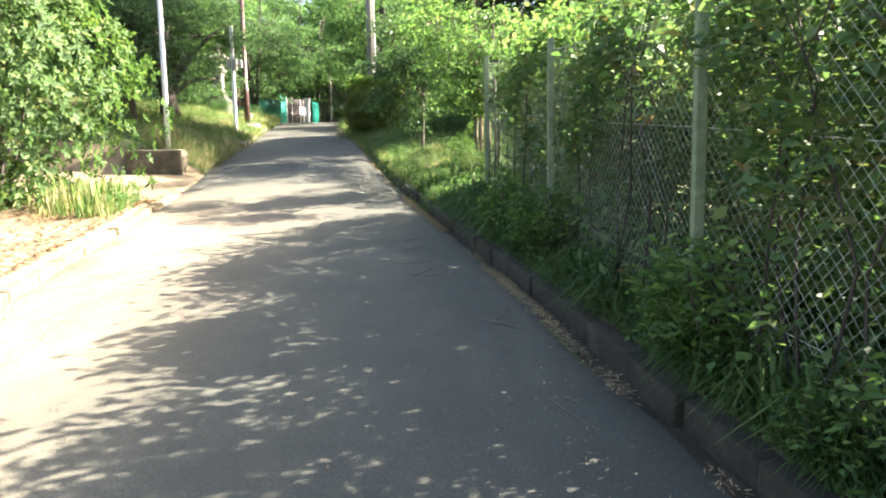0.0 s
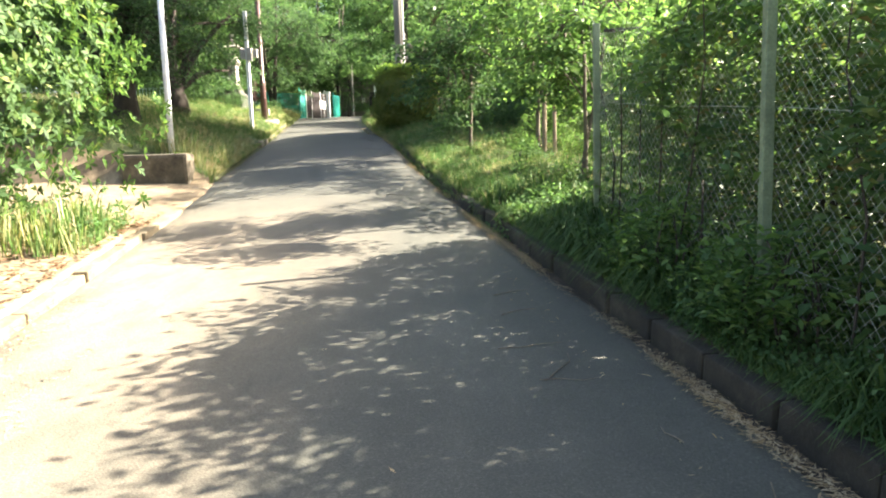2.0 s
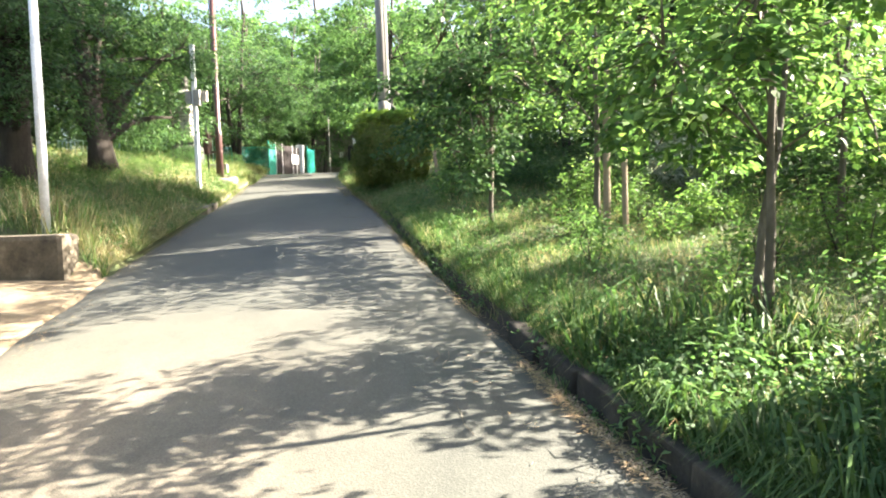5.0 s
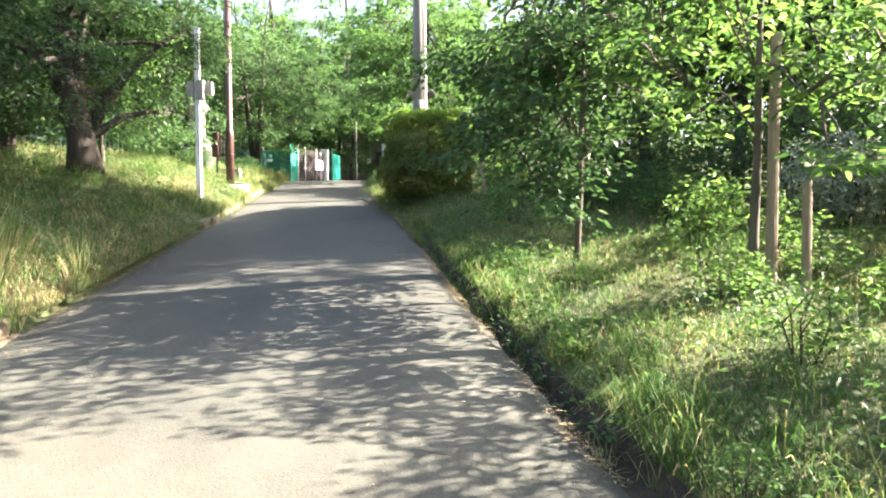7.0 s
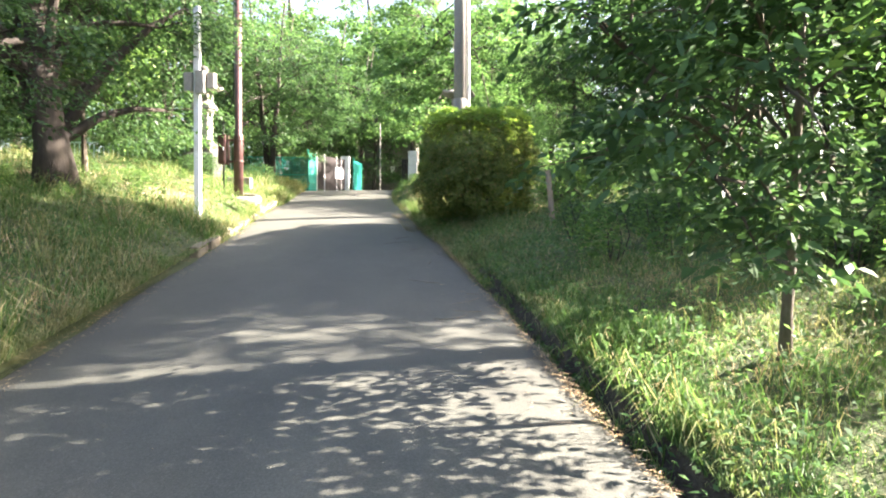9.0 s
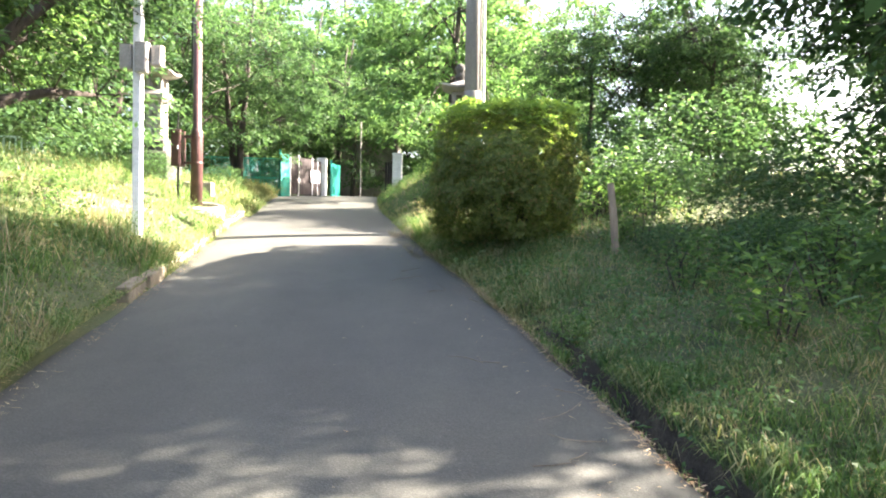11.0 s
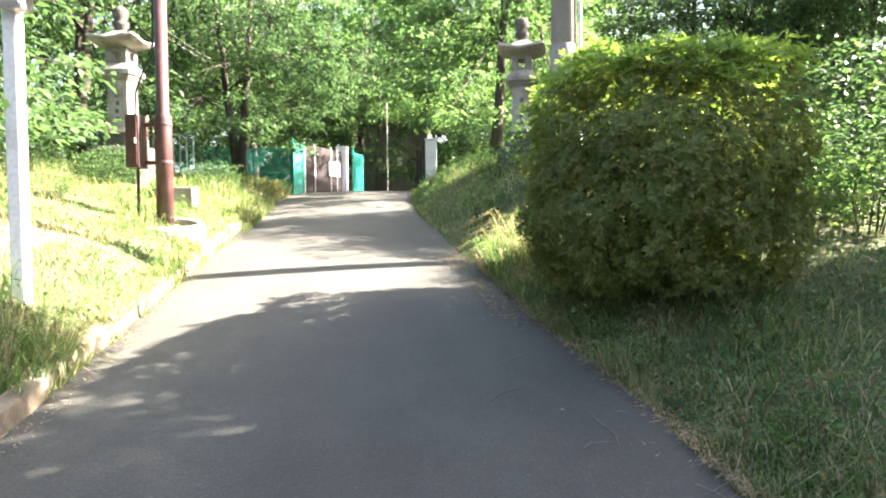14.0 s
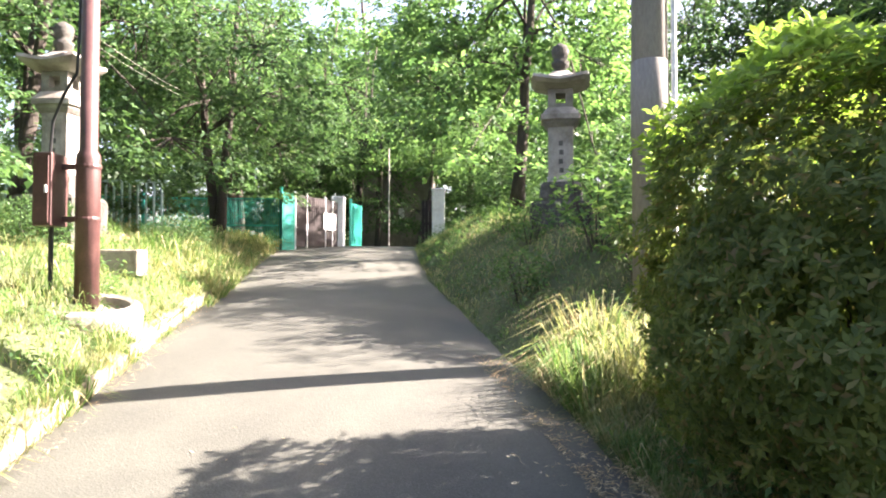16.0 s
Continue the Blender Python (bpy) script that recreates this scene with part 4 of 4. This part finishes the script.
def build_vines():
    rng = np.random.default_rng(29)
    for k, ((x0, y0), (x1, y1)) in enumerate(zip(FENCE, FENCE[1:])):
        z = ground_at(x0, y0)
        vine = thing("climbing_vine", x0, y0, z, "green creeper climbing through a wire fence", "vine", "creepers on the fence")
        clumps = np.stack([rng.uniform(-0.05, 1.05, 30), rng.normal(0.06, 0.06, 30), np.where(rng.uniform(0, 1, 30) < 0.6, rng.uniform(1.5, 1.95, 30), rng.uniform(0.05, 0.5, 30))], axis=1)
        who = rng.integers(0, 30, 2400)
        u = clumps[who, 0] + rng.normal(0, 0.07, 2400)
        cen = np.stack([(x1 - x0) * u + clumps[who, 1] + rng.normal(0.1, 0.09, 2400), (y1 - y0) * u, (ground_at(x1, y1) - z) * u + np.maximum(0.05, clumps[who, 2] + rng.normal(0, 0.16, 2400))], axis=1)
        quads("leaf_mass", leaf_faces(rng, cen, 0.095, 0.06, 0.4, 0.6), FENCE_LEAF if k < 3 else FRESH_LEAF, vine)
        for _ in range(7):
            u = rng.uniform(0, 1)
            a = Vector(((x1 - x0) * u, (y1 - y0) * u, (ground_at(x1, y1) - z) * u))
            bm = bmesh.new()
            tube(bm, [a, a + Vector((0.03, rng.normal(0, 0.2), 0.7)), a + Vector((0.02, rng.normal(0, 0.4), 1.4)), a + Vector((0.0, rng.normal(0, 0.6), 1.95))], [0.008, 0.007, 0.005, 0.003], 4)
            part("runner", bm, BARK, vine)


build_vines()


# ---- kerbs ----
def build_kerb(name, y0, y1, length, side, offset, wide, high, mat, label, jitter):
    kerb = thing(name, 0, 0, 0, label, "kerb", kind="structure")
    rng = np.random.default_rng(int(abs(y0) * 10) + 3)
    edge = left_x if side < 0 else right_x
    bm = bmesh.new()
    box(bm, 0, 0, 0, wide, length - 0.005, 0.5, 0.018)
    me = bpy.data.meshes.new("kerb_stone")
    bm.to_mesh(me)
    bm.free()
    me.materials.append(mat)
    y = y0
    while y < y1:
        m = y + length / 2
        e = 0.4
        ang = -math.degrees(math.atan2(float(edge(m + e) - edge(m - e)), 2 * e))
        rise = math.degrees(math.atan2(float(road_z(m + e) - road_z(m - e)), 2 * e))
        one = new("kerb_stone", me)
        one.parent = kerb
        one.matrix_basis = pose(float(edge(m)) + side * (offset + wide / 2) + rng.normal(0, jitter), m, float(road_z(m)) + high - 0.25 + rng.normal(0, jitter * 0.7), rise, rng.normal(0, 1.2), ang)
        y += length


build_kerb("kerb_yard", 2.0, 10.4, 0.6, -1, 0.0, 0.13, 0.06, YARD_KERB, "low dirt-covered concrete kerb beside the yard", 0.009)
build_kerb("kerb_bank", 21.6, 31.2, 0.6, -1, 0.0, 0.13, 0.125, BANK_KERB, "pale concrete kerb half hidden by bank grass", 0.01)
build_kerb("kerb_fence", -4.0, 11.6, 0.6, 1, 0.13, 0.14, 0.11, DARK_CONCRETE, "dark brown concrete kerb below a wire fence", 0.012)


# ---- poles and boxes ----
def build_lamp_pole():
    x, y = -6.12, 15.45
    z = ground_at(x, y)
    pole = thing("steel_pole", x, y, z, "thin pale grey steel pole standing on the bank", "pole")
    bm = bmesh.new()
    lathe(bm, [(0.055, -0.2), (0.055, 2.4), (0.05, 2.42), (0.05, 7.5)], 14)
    part("shaft", bm, POLE_GREY, pole, smooth=True)


def build_meter_pole():
    x, y = -7.02, 23.65
    z = ground_at(x, y)
    pole = thing("meter_pole", x, y, z, "white square pole carrying grey meter boxes", "pole")
    bm = bmesh.new()
    box(bm, 0, 0, 1.65, 0.1, 0.1, 3.7, 0.012)
    part("shaft", bm, WHITE_PAINT, pole)
    for name, cx, cy, cz, sx, sy, sz in (("meter_box", -0.13, -0.02, 2.22, 0.15, 0.14, 0.32), ("switch_box", 0.1, -0.1, 2.2, 0.16, 0.14, 0.38), ("small_box", 0.26, -0.03, 2.24, 0.13, 0.12, 0.26)):
        bm = bmesh.new()
        box(bm, cx, cy, cz, sx, sy, sz, 0.015)
        body = part(name, bm, BOX_GREY, pole)
        bm = bmesh.new()
        box(bm, cx, cy - sy / 2, cz, sx * 0.8, 0.012, sz * 0.85, 0.004)
        part("cover", bm, BOX_GREY, body)


def build_brown_pole():
    x, y = -7.68, 27.45
    z = ground_at(x, y)
    pole = thing("brown_pole", x, y, z, "brown painted steel pole with a control box", "pole")
    bm = bmesh.new()
    lathe(bm, [(0.105, 0.0), (0.105, 1.34), (0.1, 1.39), (0.078, 1.42), (0.076, 6.5)], 18)
    part("shaft", bm, BROWN_PAINT, pole, smooth=True)
    bm = bmesh.new()
    box(bm, -0.32, -0.05, 1.06, 0.17, 0.26, 0.66, 0.012)
    body = part("control_box", bm, BROWN_PAINT, pole)
    bm = bmesh.new()
    box(bm, -0.325, -0.187, 1.06, 0.14, 0.014, 0.6, 0.004)
    part("door", bm, BROWN_PAINT, body)
    bm = bmesh.new()
    box(bm, -0.275, -0.2, 1.06, 0.02, 0.014, 0.07, 0.003)
    part("latch", bm, POLE_GREY, body, "small steel latch")
    for hz in (0.8, 1.28):
        bm = bmesh.new()
        box(bm, -0.16, 0, hz, 0.18, 0.04, 0.05, 0.004)
        part("bracket", bm, BROWN_PAINT, pole)
        bm = bmesh.new()
        lathe(bm, [(0.111, hz - 0.02), (0.114, hz), (0.111, hz + 0.02)], 18)
        part("clamp", bm, BROWN_PAINT, pole)
    bm = bmesh.new()
    tube(bm, [(-0.34, 0, -0.1), (-0.34, 0, 0.75)], [0.022, 0.022], 8)
    part("conduit", bm, CABLE, pole)
    bm = bmesh.new()
    tube(bm, [(-0.36, 0, 1.38), (-0.34, 0, 1.7), (-0.24, 0, 1.95), (-0.12, 0, 2.15), (-0.1, 0, 2.6), (-0.1, 0, 6.3)], [0.014] * 6, 6)
    part("cable", bm, CABLE, pole)
    foot = thing("concrete_footing", x + 0.1, y - 0.12, z - 0.06, "half-buried round pale concrete footing under a pole", "footing")
    bm = bmesh.new()
    lathe(bm, [(0.43, -0.2), (0.44, 0.02), (0.42, 0.08), (0.37, 0.11), (0.33, 0.09), (0.31, 0.02), (0.1, 0.0)], 26)
    bmesh.ops.transform(bm, matrix=Matrix.Rotation(radians(9), 4, "X") @ Matrix.Rotation(radians(5), 4, "Y"), verts=bm.verts[:])
    part("ring", bm, CONCRETE, foot, smooth=False)


def build_utility_pole():
    x, y = -2.68, 27.1
    z = ground_at(x, y)
    pole = thing("utility_pole", x, y, z, "tall grey concrete utility pole with a side pipe", "utility pole")
    bm = bmesh.new()
    lathe(bm, [(0.155, -0.3), (0.142, 4.0), (0.115, 9.5)], 22)
    part("shaft", bm, POLE_CONCRETE, pole, smooth=True)
    bm = bmesh.new()
    lathe(bm, [(0.15, 1.45), (0.157, 1.46), (0.156, 2.1), (0.147, 2.11)], 22)
    part("collar", bm, POLE_CONCRETE, pole, smooth=True)
    bm = bmesh.new()
    tube(bm, [(0.185, -0.06, 0), (0.185, -0.06, 2.6), (0.165, -0.05, 6.0)], [0.022] * 3, 8)
    part("pipe", bm, WHITE_PAINT, pole)


def build_cables():
    cable = tagged(new("overhead_cable"), "thin overhead cables sagging towards the trees", "cable")
    for za, zb in ((6.06, 7.8), (5.98, 7.72)):
        a, b = Vector((-7.64, 27.5, za)), Vector((-10.0, 37.2, zb))
        pts = [a.lerp(b, i / 12) - Vector((0, 0, 0.12 * 4 * (i / 12) * (1 - i / 12))) for i in range(13)]
        bm = bmesh.new()
        tube(bm, pts, [0.0015] * 13, 5)
        part("wire", bm, BOX_GREY, cable)


build_lamp_pole()
build_meter_pole()
build_brown_pole()
build_utility_pole()
build_cables()


# ---- stone lanterns ----
def build_lantern(x, y, turn):
    z = ground_at(x, y)
    lan = thing("stone_lantern", x, y, z, "tall weathered granite lantern on a stepped base", "stone lantern", "stone lanterns beside the lane", turn=turn)
    def stone(name, profile, seg=4, smooth=False, mat=GRANITE):
        bm = bmesh.new()
        if seg == 4:
            lathe(bm, [(r * 1.0, h) for r, h in profile], 24, 9.0)
        else:
            lathe(bm, profile, seg)
        return part(name, bm, mat, lan, smooth=smooth)
    top = 7.22 - z
    stone("lower_step", [(0.44, -0.3), (0.44, top - 2.4), (0.41, top - 2.35)], mat=ROUGH_STONE)
    stone("upper_step", [(0.31, top - 2.35), (0.3, top - 2.12), (0.26, top - 2.06)], mat=ROUGH_STONE)
    stone("shaft", [(0.2, top - 2.06), (0.185, top - 1.95), (0.18, top - 1.4), (0.19, top - 1.26)], mat=STAIN)
    stone("platform_foot", [(0.2, top - 1.26), (0.245, top - 1.2), (0.25, top - 1.16)])
    stone("platform", [(0.28, top - 1.16), (0.285, top - 1.09), (0.2, top - 0.98)], mat=STAIN)
    for sx in (-1, 1):
        for sy in (-1, 1):
            bm = bmesh.new()
            box(bm, sx * 0.125, sy * 0.125, top - 0.85, 0.11, 0.11, 0.27, 0.006)
            part("corner_post", bm, GRANITE, lan)
    for name, hz, th in (("fire_box_floor", top - 0.95, 0.07), ("fire_box_lintel", top - 0.74, 0.07)):
        bm = bmesh.new()
        box(bm, 0, 0, hz, 0.352, 0.352, th, 0.006)
        part(name, bm, GRANITE, lan)
    bm = bmesh.new()
    lathe(bm, [(0.21, top - 0.71), (0.36, top - 0.67), (0.42, top - 0.63), (0.41, top - 0.585), (0.29, top - 0.56), (0.19, top - 0.5), (0.12, top - 0.43)], 32, 9.0)
    for v in bm.verts:
        v.co.z += 0.085 * (abs(v.co.x * v.co.y) / 0.17) ** 1.6
    part("roof", bm, STAIN, lan)
    stone("finial", [(0.09, top - 0.43), (0.085, top - 0.38), (0.125, top - 0.34), (0.13, top - 0.28), (0.085, top - 0.25), (0.115, top - 0.2), (0.13, top - 0.1), (0.1, top - 0.045), (0.03, top)], 16, True, ROUGH_STONE)
    for i in range(4):
        bm = bmesh.new()
        box(bm, 0.01 * (i % 2), -0.185, top - 1.5 - 0.13 * i, 0.06, 0.01, 0.07, 0.0)
        part("inscription", bm, INK, lan)


build_lantern(-9.6, 30.2, -2)
build_lantern(-2.84, 31.3, -8)


# ---- stakes, stump, block ----
def build_stake(x, y, h, r, mat, label, name="wooden_stake", category="stake", lean=(0, 0)):
    z = ground_at(x, y)
    ob = thing(name, x, y, z, label, category)
    bm = bmesh.new()
    tube(bm, [(0, 0, -0.2), (lean[0] * 0.5, lean[1] * 0.5, h * 0.5), (lean[0], lean[1], h)], [r, r * 0.97, r * 0.93], 10)
    part("post", bm, mat, ob, smooth=False)
    return ob


build_stake(0.88, 15.2, 2.0, 0.045, STAKE, "weathered round wooden stake beside a young tree", lean=(0.03, 0.0))
build_stake(1.04, 14.95, 0.85, 0.036, STAKE, "short weathered wooden stake in the grass")
build_stake(-1.13, 22.9, 0.82, 0.045, STAKE, "short weathered wooden post leaning in the grass", "wooden_post", "post", (-0.09, 0))


def build_block():
    ob = thing("concrete_block", -6.25, 15.1, 1.5, "low weathered concrete block at the end of the bank", "retaining block")
    bm = bmesh.new()
    box(bm, 0, 0, 0.27, 1.25, 0.4, 0.7, 0.07)
    part("block", bm, BLOCK_STONE, ob)


build_block()


def build_slab(x, y, z):
    ob = thing("concrete_slab", x, y, z, "small pale concrete slab in the bank grass", "slab", turn=8)
    bm = bmesh.new()
    box(bm, 0, 0, 0.0, 0.55, 0.35, 0.3, 0.02)
    part("block", bm, CONCRETE, ob)


build_slab(-8.2, 29.0, ground_at(-8.2, 29.0) + 0.12)


# ---- gateway at the top ----
def build_gate():
    z = ground_at(-8.3, 38.8)
    gate = thing("slatted_gate", -8.46, 38.1, z, "open brown slatted metal gate with a white sign", "gate", turn=70)
    for hz in (0.1, 0.72, 1.32):
        bm = bmesh.new()
        box(bm, 1.05, 0.03, hz, 2.1, 0.035, 0.05, 0.006)
        part("rail", bm, SLAT_BROWN, gate)
    for hx in (0.0, 0.52, 1.4, 1.75, 2.1):
        bm = bmesh.new()
        box(bm, hx, 0, 0.7, 0.032, 0.05, 1.5, 0.005)
        part("upright", bm, WHITE_PAINT, gate)
    for i in range(22):
        bm = bmesh.new()
        box(bm, 0.06 + i * 0.094, 0.0, 0.72, 0.084, 0.02, 1.3, 0.003)
        part("slat", bm, SLAT_BROWN, gate)
    bm = bmesh.new()
    box(bm, 1.55, -0.05, 0.78, 0.62, 0.012, 0.45, 0.004)
    part("sign", bm, WHITE_PAINT, gate, "blank white sign")
    for x, y, w, h in ((-7.75, 40.15, 0.3, 1.38), (-4.97, 40.0, 0.34, 1.25)):
        zz = ground_at(x, y)
        pil = thing("gate_pillar", x, y, zz, "white rendered square gate pillar", "gate pillar", "gate pillars")
        bm = bmesh.new()
        box(bm, 0, 0, h / 2 - 0.1, w, w, h + 0.2, 0.02)
        part("shaft", bm, WHITE_PAINT, pil)
        bm = bmesh.new()
        box(bm, 0, 0, h + 0.03, w + 0.04, w + 0.04, 0.06, 0.015)
        part("cap", bm, WHITE_PAINT, pil)
    leaf = thing("slatted_gate", -5.42, 40.4, ground_at(-5.4, 40.4), "narrow brown slatted gate leaf beside a pillar", "gate")
    for i in range(3):
        bm = bmesh.new()
        box(bm, i * 0.1, 0, 0.6, 0.085, 0.02, 1.3, 0.003)
        part("slat", bm, SLAT_BROWN, leaf)
    bm = bmesh.new()
    box(bm, 0.1, 0.03, 0.6, 0.3, 0.03, 0.06, 0.003)
    part("rail", bm, SLAT_BROWN, leaf)
    fen = thing("green_fence", -8.7, 37.7, ground_at(-8.7, 37.7), "bright green steel mesh fence with posts", "fence")
    spans = [((0, 0), (0.22, 0.36)), ((1.2, 2.9), (1.38, 3.75)), ((0, 0), (-1.6, -0.1)), ((-1.6, -0.1), (-3.2, -0.4)), ((-3.2, -0.4), (-4.8, -0.8))]
    for (x0, y0), (x1, y1) in spans:
        run = math.hypot(x1 - x0, y1 - y0)
        turn = Matrix.Rotation(math.atan2(y1 - y0, x1 - x0), 4, "Z")
        high = 1.45 if run < 1.4 else 1.3
        bm = bmesh.new()
        for hz in (0.1, high / 2, high):
            box(bm, (x0 + x1) / 2, (y0 + y1) / 2, hz, run, 0.02, 0.03, 0.0, turn)
        c = int(run / 0.045)
        for i in range(c + 1):
            box(bm, x0 + (x1 - x0) * i / c, y0 + (y1 - y0) * i / c, high / 2 + 0.03, 0.036 if run < 1.4 else 0.014, 0.012, high - 0.02, 0.0, turn)
        part("mesh_panel", bm, GREEN_PAINT, fen)
        bm = bmesh.new()
        box(bm, x0, y0, high / 2, 0.06, 0.06, high + 0.3, 0.006)
        part("post", bm, GREEN_PAINT, fen)
    rail = thing("white_railing", -15.5, 33.0, ground_at(-12, 34), "low pale teal railing among trees behind the lantern", "railing")
    for i in range(40):
        bm = bmesh.new()
        box(bm, i * 0.14, i * 0.03, 0.35, 0.03, 0.03, 0.9, 0.0)
        part("baluster", bm, RAIL_TEAL, rail)
    bm = bmesh.new()
    box(bm, 2.75, 0.59, 0.82, 5.7, 0.04, 0.05, 0.0, Matrix.Rotation(math.atan2(0.03, 0.14), 4, "Z"))
    part("top_rail", bm, RAIL_TEAL, rail)
    zz = ground_at(-5.0, 47.0)
    shed = thing("dark_shed", -5.8, 46.0, zz, "dark grey boarded shed beyond the gateway", "shed")
    for i in range(16):
        bm = bmesh.new()
        box(bm, -2.1 + i * 0.16, 0, 1.1, 0.15, 0.04, 2.7, 0.005)
        part("board", bm, DARK_WALL, shed)
    bm = bmesh.new()
    box(bm, -0.9, 1.0, 1.1, 2.55, 1.9, 2.6, 0.02)
    part("wall", bm, DARK_WALL, shed)
    bm = bmesh.new()
    box(bm, -0.9, 0.9, 2.5, 2.8, 2.4, 0.1, 0.02)
    part("roof", bm, DARK_WALL, shed)
    bm = bmesh.new()
    box(bm, -0.75, -0.04, 0.95, 0.2, 0.02, 0.35, 0.004)
    part("sign", bm, WHITE_PAINT, shed, "small pale sign")
    x, y = -6.45, 41.0
    pole = thing("gate_pole", x, y, ground_at(x, y), "thin grey metal pole in the gateway", "pole")
    bm = bmesh.new()
    lathe(bm, [(0.02, -0.1), (0.02, 2.9)], 10)
    part("shaft", bm, BOX_GREY, pole)


build_gate()


def build_lean_trunk(x, y, points, radii, name, label, category, mat):
    ob = thing(name, x, y, ground_at(x, y), label, category)
    bm = bmesh.new()
    tube(bm, points, radii, 8)
    part("stem", bm, mat, ob, smooth=True)
    return ob


for tx, ty, lean_x in ((-7.05, 43.0, 0.1), (-5.75, 43.2, 0.42)):
    trunk = build_lean_trunk(tx, ty, [(0, 0, -0.2), (lean_x * 0.3, 0, 0.7), (lean_x * 0.9, 0.05, 1.7), (lean_x * 1.2, 0.1, 3.6)], [0.12, 0.09, 0.075, 0.05], "slender_tree", "slender leaning tree trunk with a leafy top in the gateway", "tree", BARK)
    tr = np.random.default_rng(int(ty * 10))
    top = np.array([lean_x * 1.1, 0.0, 2.9]) + tr.normal(0, 1, (70, 3)) * np.array([0.9, 0.7, 0.45])
    cen = top[tr.integers(0, 70, 2600)] + tr.normal(0, 1, (2600, 3)) * np.array([0.22, 0.22, 0.07])
    quads("crown", leaf_faces(tr, cen, 0.13, 0.065), LEAF, trunk)
build_lean_trunk(3.3, 7.9, [(0, 0, -0.1), (-0.5, 0.1, 0.75), (-1.4, 0.4, 1.5), (-2.1, 0.7, 1.75), (-2.65, 1.0, 1.8)], [0.05, 0.045, 0.04, 0.03, 0.015], "fallen_branch", "dark dead branch leaning on the wire fence", "branch", BARK)


# ---- fallen twigs ----
def build_twigs():
    rng = np.random.default_rng(77)
    for _ in range(34):
        y = rng.uniform(3, 26)
        x = float(right_x(y)) - rng.uniform(0.05, 0.7)
        twig = thing("fallen_twig", x, y, float(road_z(y)) + 0.012, "thin dry twig lying on the asphalt", "twig", "twigs on the road", turn=rng.uniform(0, 360))
        ln = rng.uniform(0.15, 0.5)
        rise = float(road_z(y + 0.5) - road_z(y - 0.5))
        a = twig.matrix_basis.to_3x3()
        pts = []
        for u in (0, 0.35, 0.7, 1.0):
            p = Vector((ln * (u - 0.5), rng.normal(0, 0.02), 0))
            p.z = (a @ p).y * rise + 0.006
            pts.append(p)
        bm = bmesh.new()
        tube(bm, pts, [0.003, 0.0026, 0.0022, 0.0012], 5)
        part("stick", bm, PALE_BARK, twig)


build_twigs()
